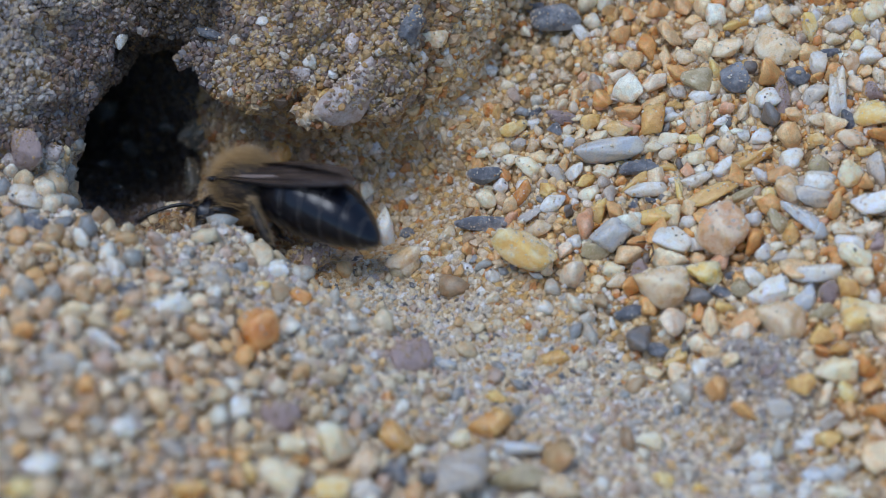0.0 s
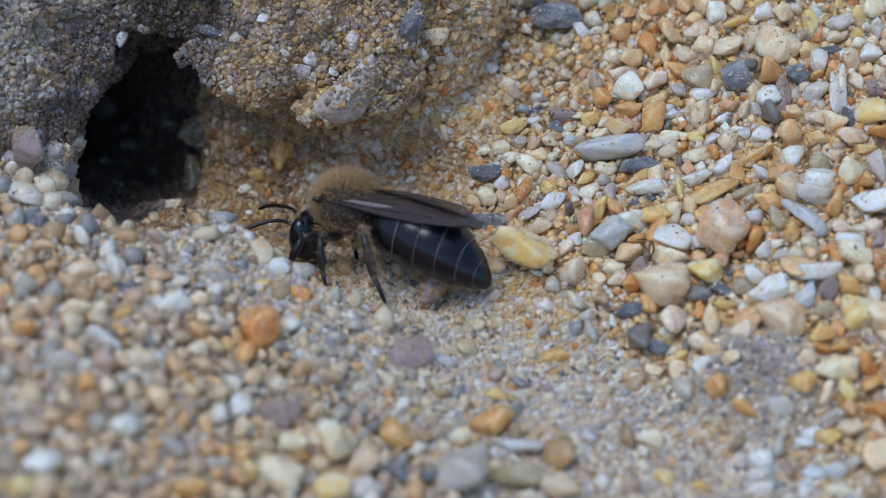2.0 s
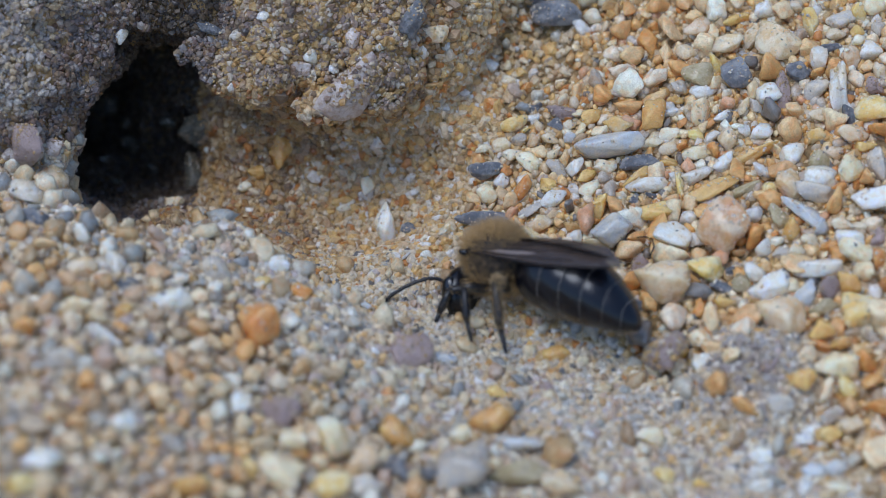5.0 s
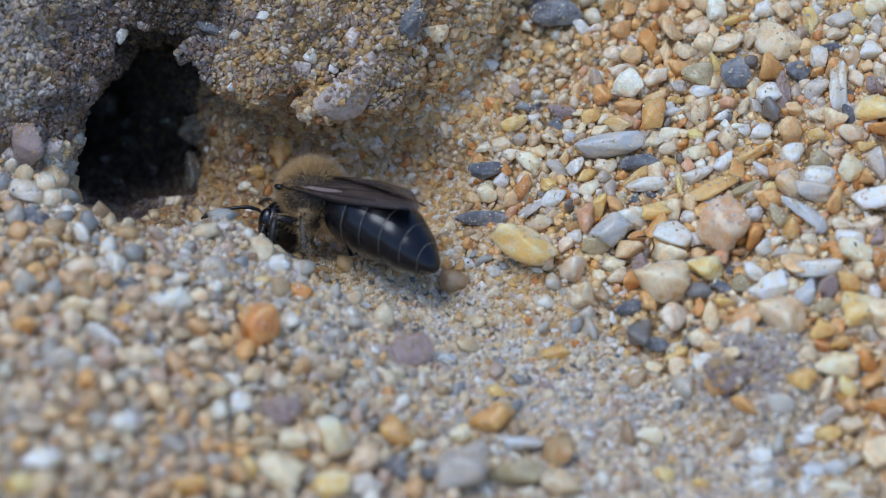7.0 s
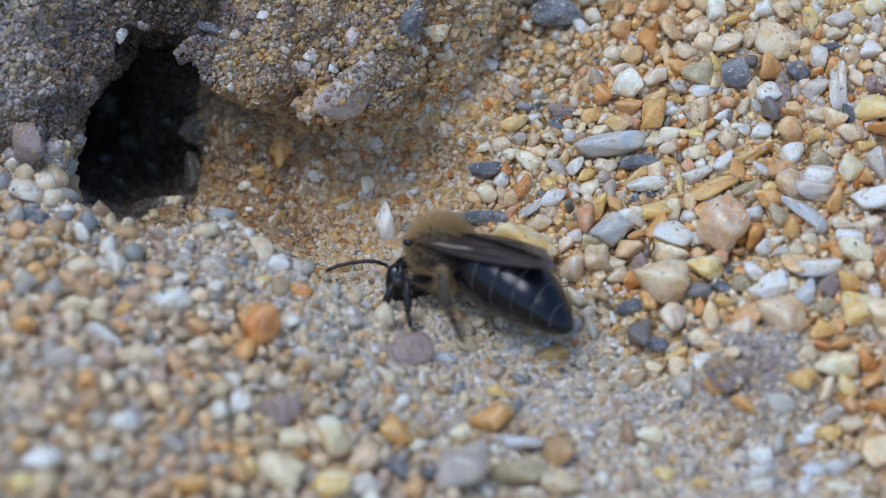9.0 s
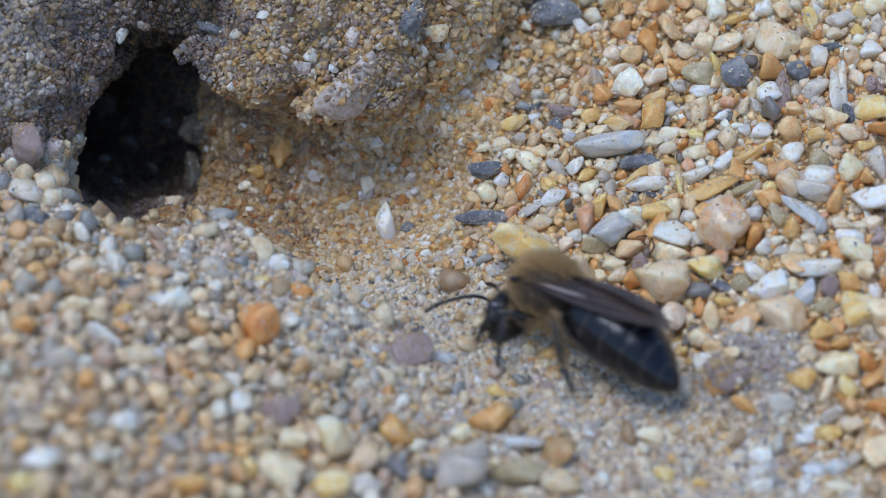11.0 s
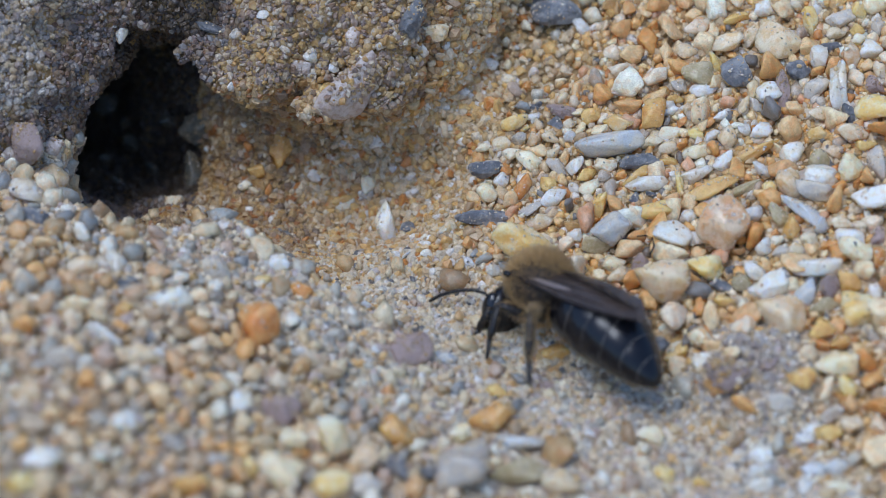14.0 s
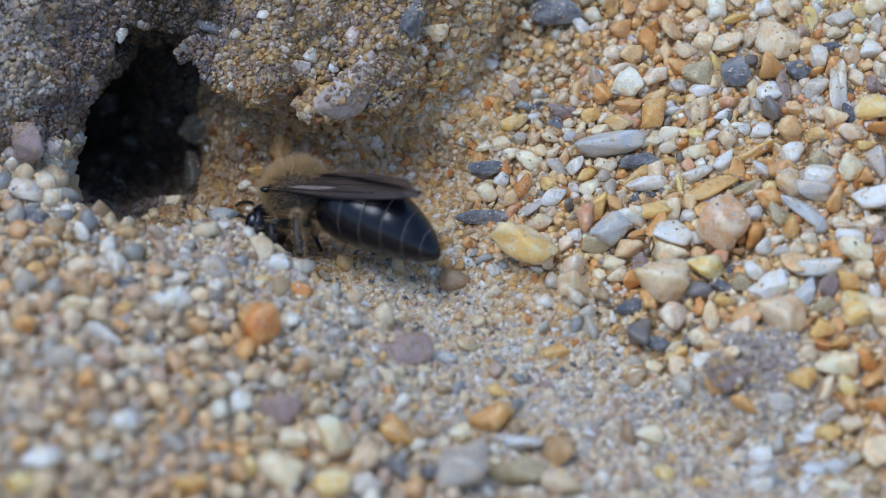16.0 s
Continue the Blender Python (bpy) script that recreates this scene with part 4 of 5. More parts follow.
left = loose_stones("gravel_stone", "small worn quartz stone bedded in the gravel slope", GRIT_COLOURS, cp[top], cr[top], COARSE, "gravel stones on the slope")
coarse[top[~left]] = False
grains("gravel", "mixed cream, ochre and grey gravel on the slope", GRIT, cp[coarse], cr[coarse], COARSE)
grains("fine_gravel", "small gravel filling the gaps on the slope", GRIT, cp[small], cr[small], MEDIUM)
grains("ochre_grit", "small ochre-brown stones in the moist sand beside the hollow", SAND_WARM, cp[moist], cr[moist], MEDIUM)
grains("spoil_grit", "greyish coarse grit heaped as spoil before the burrow", GRIT_GREY, cp[grey & ~damp], cr[grey & ~damp], MEDIUM)
tan = damp & tan_part(cp)
wet = damp & ~tan & damp_dim_part(cp)
pale = damp & ~tan & ~wet
# deep in the burrow the grit takes the colours with shade painted in
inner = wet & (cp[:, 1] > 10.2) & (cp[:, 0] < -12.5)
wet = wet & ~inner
grains("burrow_grit", "small stones in the burrow's wall, its shade put in their colour", SAND_BURROW_SHADE, cp[inner], cr[inner] * 1.3, MEDIUM)
grains("bank_grit", "small stones stuck in the damp sand bank, darkened further for shade", SAND_DAMP_DIM, cp[wet], cr[wet], MEDIUM)
grains("pale_bank_grit", "small greyish stones in the drying sand bank", SAND_PALE, cp[pale], cr[pale], MEDIUM)
grains("overhang_grit", "small tan stones stuck in the overhanging sand", SAND_BANK, cp[tan], cr[tan], MEDIUM)

# small gravel that fills the gaps of the slope
hp, hn = scatter(30000)
hf, hm, hb = zones(hp)
bare = ((hp[:, 0] - 16.2) / 3.8) ** 2 + ((hp[:, 1] + 8.4) / 3.6) ** 2 < 1
loose = (hf > 0.5) & (hb < 0.5) & ~bare
hp, hn = hp[loose], hn[loose]
hr = np.exp(rng.normal(np.log(0.23), 0.3, len(hp))).clip(0.12, 0.4)
grains("gap_gravel", "small cream and ochre grains between the larger gravel", GRIT, hp + hn * (hr * 0.15)[:, None], hr, SMALL + MEDIUM[:4])

# fine sand over everything, finest along the trough
fp, fn = scatter(62000)
gp, gn = scatter(210000)
gs, gq = trough(gp[:, 0], gp[:, 1])
inside = ((gq > -9) & (gq < 9 - 0.25 * gs.clip(0, 20)) & (gs > -12)) | ((gp[:, 1] > 3) & (gp[:, 0] < 3)) | ((gp[:, 1] > 1) & (gp[:, 0] < -16)) | ((gp[:, 0] - 16.2) ** 2 + (gp[:, 1] + 8.6) ** 2 < 20)
fr = np.exp(rng.normal(np.log(0.2), 0.32, len(fp))).clip(0.1, 0.42)
gr = np.exp(rng.normal(np.log(0.15), 0.36, inside.sum())).clip(0.07, 0.3)
fp, fn, fr = np.concatenate([fp, gp[inside]]), np.concatenate([fn, gn[inside]]), np.concatenate([fr, gr])
ff, fm, fb = zones(fp)
s_, q_ = trough(fp[:, 0], fp[:, 1])
calm = (q_ > -3) & (q_ < 3.5) & (fb < 0.5)
fr = np.where(calm, (fr * 1.1).clip(0, 0.27), fr)
fr = np.where((s_ > 14) & (fb < 0.5), (fr * 1.2).clip(0, 0.3), fr)
fr = np.where(fb > 0.5, (fr * 0.78).clip(0.06, 0.24), fr)
fp = fp + fn * (np.where(fb > 0.5, 0.2, 0.08) * lumps(fp + 140, 0.8))[:, None]
on_heap = ((fp[:, 0] - 15.8) / 3.6) ** 2 + ((fp[:, 1] + 8.0) / 3.5) ** 2 < 1
fp = fp + fn * (fr * 0.3 - 0.12 * ((ff > 0.5) & ~on_heap))[:, None]
damp = fb >= 0.5
edge = np.maximum((-3.2 - q_) / 1.5, np.minimum((3 - q_) / 1.5, (s_ - 17) / 5))
edge = np.maximum(edge, 1.5 - ((fp[:, 0] - 16.2) ** 2 + (fp[:, 1] + 8.6) ** 2) / 9)
spoil = ~damp & (edge + rng.normal(size=len(fp)) * 0.5 > 0)
tan = damp & tan_part(fp)
wet = damp & ~tan & damp_dim_part(fp)
pale = damp & ~tan & ~wet
# sand this deep gets the burrow's darkness as its own colour
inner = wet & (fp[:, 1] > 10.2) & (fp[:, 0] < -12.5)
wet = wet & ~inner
grains("wet_sand", "dark brown sand lining the burrow, its shade put in the colour", SAND_BURROW_SHADE, fp[inner], fr[inner], SMALL)
grains("damp_sand", "damp mauve-brown sand clinging round the burrow mouth, darkened further for shade", SAND_DAMP_DIM, fp[wet], fr[wet], SMALL)
grains("drying_sand", "paler greyish tan sand on the bank", SAND_PALE, fp[pale], fr[pale], SMALL)
grains("overhang_sand", "moist tan sand caked over the hollow", SAND_BANK, fp[tan], fr[tan], SMALL)
heap = ~damp & (rng.random(len(fp)) < 1.1 - ((fp[:, 0] - 15.8) / 3.4) ** 2 - ((fp[:, 1] + 8.0) / 3.3) ** 2)
spoil = spoil & ~heap
grains("crumb_sand", "mauve-brown crumbs of damp sand dropped in a low heap", SAND_PALE, fp[heap], (fr[heap] * 1.1).clip(0.08, 0.28), SMALL)
grains("spoil_sand", "dug-out greyish sand strewn over the mound", SAND_SPOIL, fp[spoil], fr[spoil], SMALL)
drift = np.maximum((4 - 0.4 * q_ - s_) / 3.5, (q_ - 3.2) / 2.0) + 0.8 * lumps(fp * [1, 1, 0] + 5, 3.0)
warm = ~damp & ~spoil & ~heap & (drift + rng.normal(size=len(fp)) * 0.6 > 0)
rest = ~damp & ~spoil & ~warm & ~heap
# moist sand, spread further right to paint the shaded side of the hollow
moist = warm & (fp[:, 0] + 2.5 * lumps(fp + 23, 3.0) + 0.8 * lumps(fp + 4, 0.9) < -6.5 + 0.8 * (fp[:, 2] + 2.0)) & (fp[:, 1] > 4)
warm = warm & ~moist
grains("moist_sand", "moist brown-ochre sand on the hollow's wall beside the burrow, shade painted in", SAND_MOIST_DIM, fp[moist], fr[moist], SMALL)
grains("ochre_sand", "fine ochre sand in the hollow and between the gravel", SAND_WARM, fp[warm], fr[warm], SMALL)
grains("fine_sand", "fine tan sand along the floor of the trough", SAND_FINE, fp[rest], fr[rest], SMALL)

# grains that cling to the larger stones
stuck, stuck_r, caked = [], [], []
for ob, skin, n in RESTING:
    v = skin[rng.integers(0, len(skin), n * 3)]
    m = np.array(ob.matrix_basis)
    w = v @ m[:3, :3].T / MM + m[:3, 3] / MM
    rise = w[:, 2] - m[2, 3] / MM
    best = np.argsort(-rise + rng.normal(size=len(rise)) * 0.5)[:n]
    stuck.append(w[best])
    stuck_r.append(np.exp(rng.normal(np.log(0.11 if n > 200 else 0.05), 0.4, len(best))).clip(0.03, 0.22))
    caked.append(np.full(len(best), ob.data.materials[0] in (STONES["rind"], STONES["mauve"])))
stuck, stuck_r, caked = np.concatenate(stuck), np.concatenate(stuck_r), np.concatenate(caked)
grains("clinging_sand", "sand grains sticking to the larger pebbles", SAND_FINE, stuck[~caked], stuck_r[~caked], SMALL)
grains("caked_sand", "damp sand caked on the crusted stones", SAND_BANK, stuck[caked], stuck_r[caked], SMALL)

# the dragged crumb is a lump of damp grains
cv = np.array([v.co[:] for v in crumb.data.vertices])
cv = cv[rng.integers(0, len(cv), 330)]
vs, fs = [], []
for k, (c, r) in enumerate(zip(cv / MM, np.exp(rng.normal(np.log(0.11), 0.35, len(cv))).clip(0.05, 0.24))):
    pv, pf = SMALL[k % len(SMALL)]
    vs.append(pv * r @ turns(1)[0].T + c * 0.97), fs.append(pf + k * len(pv))
crust = new("crust", mesh_of("crust", np.concatenate(vs), np.concatenate(fs), [SAND_BANK], False))
crust.parent = crumb
crust["label"] = "damp sand grains caked on the crumb"


# ---- the bee ----
def plain_mat(name, colour, rough, bump=0.0, scale=4000, coat=0.0, second=None):
    m, n, l, p = node_mat(name)
    t = noise_of(n, l, scale, 4, 0.6)
    r = ramp_of(n, [(0.3, colour), (0.7, second or tuple(v * 1.5 for v in colour))])
    l.new(t.outputs[0], r.inputs[0])
    l.new(r.outputs[0], p.inputs["Base Color"])
    p.inputs["Roughness"].default_value = rough
    p.inputs["Coat Weight"].default_value = coat
    p.inputs["Coat Roughness"].default_value = 0.15
    if bump:
        l.new(bump_of(n, l, t.outputs[0], bump, 0.00006), p.inputs["Normal"])
    return m


CHITIN = plain_mat("black_chitin", (0.004, 0.004, 0.006), 0.24, 0.12, 7000, 0.0)
HAIRY = plain_mat("dark_hairy_chitin", (0.025, 0.017, 0.011), 0.7, 0.6, 6000)
EYE = plain_mat("eye_facets", (0.004, 0.004, 0.005), 0.18, 0.2, 14000, 0.5)
BANDS = plain_mat("pale_hair_band", (0.18, 0.155, 0.125), 0.6, 0.5, 12000)
LEGS = plain_mat("leg_chitin", (0.006, 0.005, 0.005), 0.4, 0.4, 9000, 0.1)


def hair_mat(name, dark, light):
    m, n, l, p = node_mat(name)
    g = n.new("ShaderNodeNewGeometry")
    r = ramp_of(n, [(0.0, dark), (1.0, light)])
    l.new(g.outputs["Random Per Island"], r.inputs[0])
    l.new(r.outputs[0], p.inputs["Base Color"])
    p.inputs["Roughness"].default_value = 0.55
    p.inputs["Sheen Weight"].default_value = 0.3
    return m


FUR = hair_mat("golden_brown_fur", (0.20, 0.11, 0.035), (0.60, 0.38, 0.13))
PALE_FUR = hair_mat("pale_leg_hair", (0.34, 0.21, 0.08), (0.66, 0.46, 0.22))


def wing_mat():
    m, n, l, p = node_mat("smoky_wing_membrane")
    t = noise_of(n, l, 900, 4)
    r = ramp_of(n, [(0.3, (0.05, 0.034, 0.025)), (0.7, (0.11, 0.078, 0.06))])
    l.new(t.outputs[0], r.inputs[0])
    l.new(r.outputs[0], p.inputs["Base Color"])
    p.inputs["Roughness"].default_value = 0.22
    p.inputs["Specular IOR Level"].default_value = 0.5
    p.inputs["Alpha"].default_value = 0.66
    f = noise_of(n, l, 5000, 3)
    l.new(bump_of(n, l, f.outputs[0], 0.25, 0.00004), p.inputs["Normal"])
    return m


WING = wing_mat()
# pale colour that paints the sky's sheen on the wing root
SHEEN_SKIN = plain_mat("painted_wing_sheen", (0.15, 0.115, 0.095), 0.25, 0.3, 2500, 0.5, (0.30, 0.24, 0.21))
VEIN = plain_mat("wing_vein", (0.012, 0.007, 0.005), 0.4)
K = 1.07


def bee_part(name, verts, faces, mat, parent, at=(0, 0, 0), label=""):
    """One piece of the bee; verts in its body's space, hinged at the point given, which is in its parent's space."""
    ob = new(name, mesh_of(name, np.asarray(verts, float) * K, faces, [mat]))
    ob.parent = parent
    ob.location = Vector(at) * MM * K
    if label:
        ob["label"] = label
    return ob


def grid_faces(rows, cols, wrap=True):
    f = []
    for i in range(rows - 1):
        for j in range(cols if wrap else cols - 1):
            k = (j + 1) % cols
            f.append((i * cols + j, i * cols + k, (i + 1) * cols + k, (i + 1) * cols + j))
    return np.array(f)


def ball(c, r, rows=18, cols=24, bend=None):
    v = []
    for i in range(rows):
        a = math.pi * (i + 0.02) / (rows - 0.96)
        for j in range(cols):
            b = 2 * math.pi * j / cols
            v.append((c[0] + r[0] * math.cos(a), c[1] + r[1] * math.sin(a) * math.cos(b), c[2] + r[2] * math.sin(a) * math.sin(b)))
    return np.array(v), grid_faces(rows, cols)


def limb(points, radii, sides=8):
    """A tapered tube with closed ends through the points."""
    pts = [Vector(p) for p in points]
    v = []
    for i, p in enumerate(pts):
        d = (pts[min(i + 1, len(pts) - 1)] - pts[max(i - 1, 0)]).normalized()
        a = d.orthogonal().normalized()
        b = d.cross(a)
        for j in range(sides):
            t = 2 * math.pi * j / sides
            v.append(tuple(p + (a * math.cos(t) + b * math.sin(t)) * radii[i]))
    n = len(pts)
    f = list(map(tuple, grid_faces(n, sides)))
    v += [tuple(pts[0]), tuple(pts[-1])]
    e = n * sides
    tri = []
    for a, b, c, d in f:
        tri += [(a, b, c), (a, c, d)]
    for j in range(sides):
        k = (j + 1) % sides
        tri += [(e, k, j), (e + 1, (n - 1) * sides + j, (n - 1) * sides + k)]
    return np.array(v), np.array(tri)


def hairs(roots, ways, lengths, width, lay=(0, 0, 0), seed=3):
    """Short stiff hairs: slender three-sided spikes."""
    g = np.random.default_rng(seed)
    n = len(roots)
    w = ways + g.normal(size=(n, 3)) * 0.28 + np.asarray(lay)
    w /= np.linalg.norm(w, axis=1)[:, None]
    a = np.cross(w, g.normal(size=(n, 3)))
    a /= np.linalg.norm(a, axis=1)[:, None]
    b = np.cross(w, a)
    tip = roots + w * lengths[:, None]
    v = np.stack([roots + a * width, roots + (b * 0.87 - a * 0.5) * width, roots - (b * 0.87 + a * 0.5) * width, tip], 1).reshape(-1, 3)
    f = (np.array([[0, 1, 3], [1, 2, 3], [2, 0, 3]])[None] + (np.arange(n) * 4)[:, None, None]).reshape(-1, 3)
    return v, f


def on_ball(c, r, n, seed, keep=None):
    g = np.random.default_rng(seed)
    u = g.normal(size=(n, 3))
    u /= np.linalg.norm(u, axis=1)[:, None]
    if keep is not None:
        u = u[keep(u)]
    nor = u / np.asarray(r)
    return np.asarray(c) + u * np.asarray(r), nor / np.linalg.norm(nor, axis=1)[:, None], g


bee = new("bee")
bee.empty_display_size = 0.004
tagged(bee, "small black mining bee with golden-brown furry thorax, digging in sand", "bee")

THORAX_C, THORAX_R = (2.25, 0, 0.45), (1.8, 1.55, 1.55)
thorax = bee_part("thorax", *ball(THORAX_C, THORAX_R), HAIRY, bee, label="dark thorax under dense fur")
r, w, g = on_ball(THORAX_C, THORAX_R, 17000, 5)
top = np.clip(w[:, 2] * 0.7 + w[:, 0] * 0.6 + 0.35, 0.15, 1)
top = top * (1 - 0.55 * np.clip((np.abs(w[:, 1]) - 0.45) / 0.4, 0, 1) * (w[:, 0] < 0.55))
side = np.clip((np.abs(w[:, 1]) - 0.35) / 0.3, 0, 1) * np.clip((0.5 - w[:, 0]) / 0.3, 0, 1) * np.clip((0.75 - w[:, 2]) / 0.3, 0, 1)
sel = g.random(len(r)) < (0.3 + 0.7 * top) * (1 - 0.3 * side)
bee_part("fur", *hairs(r[sel], w[sel], (0.2 + 0.5 * top[sel]) * g.uniform(0.45, 1.15, sel.sum()), 0.011, (-0.4, 0, 0.0)), FUR, thorax,
         label="dense golden-brown hair coat")
r, w, g = on_ball((2.3, 0, -0.7), (1.7, 1.35, 0.8), 1500, 6, lambda u: u[:, 2] < 0.35)
bee_part("belly_fur", *hairs(r, w, g.uniform(0.3, 0.6, len(r)), 0.018), FUR, thorax, label="pale hair under the thorax")

head = bee_part("head", *ball((0.75, 0, -0.35), (0.9, 1.55, 1.38)), CHITIN, bee, (3.6, 0, -1.15), "glossy black head")
for side in (1, -1):
    bee_part("compound_eye", *ball((0.85, 1.12 * side, -0.2), (0.5, 0.42, 0.88), 14, 16), EYE, head)
    bee_part("mandible", *limb([(1.0, 0.75 * side, -1.15), (1.3, 0.6 * side, -1.65), (1.45, 0.15 * side, -1.95)], [0.24, 0.17, 0.05]), CHITIN, head)
r, w, g = on_ball((0.75, 0, -0.35), (0.8, 1.45, 1.25), 900, 8, lambda u: (u[:, 0] > -0.1) & (np.abs(u[:, 1]) < 0.65))
bee_part("face_hair", *hairs(r, w, g.uniform(0.2, 0.5, len(r)), 0.014), PALE_FUR, head, label="sparse pale hair on the face")
antennae = []
for side in (1, -1):
    at = (4.95, 0.38 * side, -1.1)
    pts = [(0, 0, 0), (0.55, 0.25 * side, 0.35), (0.95, 0.5 * side, 0.45), (1.5, 0.75 * side, 0.38), (2.1, 1.0 * side, 0.2), (2.7, 1.25 * side, -0.05), (3.2, 1.45 * side, -0.4)]
    fine = [Vector(pts[0])]
    for a, b in zip(pts, pts[1:]):
        fine += [Vector(a).lerp(Vector(b), k / 3) for k in (1, 2, 3)]
    rad = [0.09 if i < 4 else (0.108 if i % 2 else 0.09) for i in range(len(fine))]
    rad[-1] = 0.06
    antennae.append(bee_part("antenna", *limb(fine, rad), LEGS, bee, at))

# abdomen: overlapping plates, each edged with a narrow pale band
ABD = (0.55, 0, 0.1)


def abd_ring(u):
    """Centre and half-sizes of the abdomen at u from waist (0) to tip (1)."""
    x = -6.65 * u
    z = -0.1 + 0.15 * math.sin(math.pi * u * 0.8) - 1.35 * u ** 2.2
    full = (math.sin(math.pi * min(1, 0.10 + 0.90 * u) ** 0.9)) ** 0.46 if u < 0.995 else 0.05
    full = max(full * (1 - 0.26 * u * u), 0.05)
    return x, z, 2.0 * full, 1.85 * full


def abd_shell(u0, u1, swell, rows=10, cols=28, end=0.0, bulge=0.0):
    v = []
    for i in range(rows):
        u = u0 + (u1 - u0) * i / (rows - 1)
        x, z, hw, hh = abd_ring(min(u, 0.999))
        s = swell + end * (i / (rows - 1)) ** 2 + bulge * math.sin(math.pi * i / (rows - 1))
        for j in range(cols):
            b = 2 * math.pi * j / cols
            v.append((x, (hw + s) * math.cos(b), z + (hh + s) * math.sin(b)))
    return np.array(v), grid_faces(rows, cols)[:, ::-1]


abdomen = bee_part("abdomen", *abd_shell(0.0, 1.0, -0.06, 26), CHITIN, bee, ABD, "glossy black segmented abdomen with pale bands")
abdomen.rotation_euler = (0, radians(-9), 0)
edges = [0.02, 0.24, 0.42, 0.59, 0.75, 0.88, 1.0]
for k in range(6):
    bee_part("plate", *abd_shell(edges[k], min(1.0, edges[k + 1] + 0.02), 0.0, 12, 28, 0.05 if k < 5 else 0.0, 0.06 if k < 5 else 0.0), CHITIN, abdomen)
    if k < 5:
        bee_part("hair_band", *abd_shell(edges[k + 1] + 0.0115, edges[k + 1] + 0.0185, 0.052, 4, 28), BANDS, abdomen, label="narrow pale hair band")
sx, sw = [], []
g = np.random.default_rng(12)
for k in range(420):
    u, b = g.uniform(0.1, 0.98), g.uniform(1.2 * math.pi, 1.8 * math.pi)
    x, z, hw, hh = abd_ring(u)
    sx.append((x, hw * math.cos(b), z + hh * math.sin(b)))
    sw.append((-0.7, 0.7 * math.cos(b), math.sin(b)))
bee_part("underside_hair", *hairs(np.array(sx), np.array(sw), g.uniform(0.12, 0.28, len(sx)), 0.012), PALE_FUR, abdomen, label="fine pale hair fringe")


def wing_shape(length, width, lift, cols=13, rows=26):
    """A membrane, thin and slightly arched, with a rounded tip; it points backwards from its root."""
    top, low = [], []
    for i in range(rows):
        u = i / (rows - 1)
        lead = 0.12 * width * math.sin(math.pi * u * 0.9) - 0.42 * width * u ** 4
        chord = width * (0.16 + 0.84 * math.sin(math.pi * min(1, 0.06 + u * 0.86) ** 1.15) ** 0.8) * min(1.0, max(0.02, (1 - u) / 0.16)) ** 0.5
        for j in range(cols):
            t = j / (cols - 1)
            y = lead - chord * t
            z = lift * math.sin(math.pi * u * 0.7) + 0.10 * math.sin(math.pi * t) + 0.025 * math.sin(9 * u + 5 * t)
            top.append((-length * u, y, z))
            low.append((-length * u, y, z - 0.02))
    n = rows * cols
    f = grid_faces(rows, cols, False)
    return np.array(top + low), np.concatenate([f, f[:, ::-1] + n])


def wing_panel(length, width, lift, cols=5, rows=14):
    """The cell behind the leading edge, just proud of the membrane, pale to paint the wing's sheen."""
    v = []
    for i in range(rows):
        s = i / (rows - 1)
        u = 0.03 + 0.43 * s
        lead = 0.12 * width * math.sin(math.pi * u * 0.9) - 0.42 * width * u ** 4
        chord = width * (0.16 + 0.84 * math.sin(math.pi * min(1, 0.06 + u * 0.86) ** 1.15) ** 0.8)
        mid, half = 0.22 + 0.1 * s, 0.085 * math.sin(math.pi * min(0.97, 0.06 + 0.92 * s)) ** 0.7
        for j in range(cols):
            t = mid + half * (2 * j / (cols - 1) - 1)
            z = lift * math.sin(math.pi * u * 0.7) + 0.10 * math.sin(math.pi * t) + 0.025 * math.sin(9 * u + 5 * t) + 0.012
            v.append((-length * u, lead - chord * t, z))
    return np.array(v), grid_faces(rows, cols, False)


def wing_veins(length, width, lift, side):
    vs, fs, base = [], [], 0
    for t0, t1, u1, rad in ((0.02, 0.02, 0.95, 0.055), (0.16, 0.22, 0.72, 0.035), (0.3, 0.55, 0.85, 0.03), (0.5, 0.85, 0.7, 0.028), (0.2, 0.75, 0.55, 0.025)):
        pts = []
        for i in range(12):
            u = u1 * i / 11
            t = t0 + (t1 - t0) * i / 11
            lead = 0.12 * width * math.sin(math.pi * u * 0.9) - 0.42 * width * u ** 4
            chord = width * (0.16 + 0.84 * math.sin(math.pi * min(1, 0.06 + u * 0.86) ** 1.15) ** 0.8)
            pts.append((-length * u, (lead - chord * t) * side, lift * math.sin(math.pi * u * 0.7) + 0.10 * math.sin(math.pi * t) + 0.025 * math.sin(9 * u + 5 * t) + 0.012))
        v, f = limb(pts, [rad] * 12, 5)
        vs.append(v), fs.append(f + base)
        base += len(v)
    return np.concatenate(vs), np.concatenate(fs)


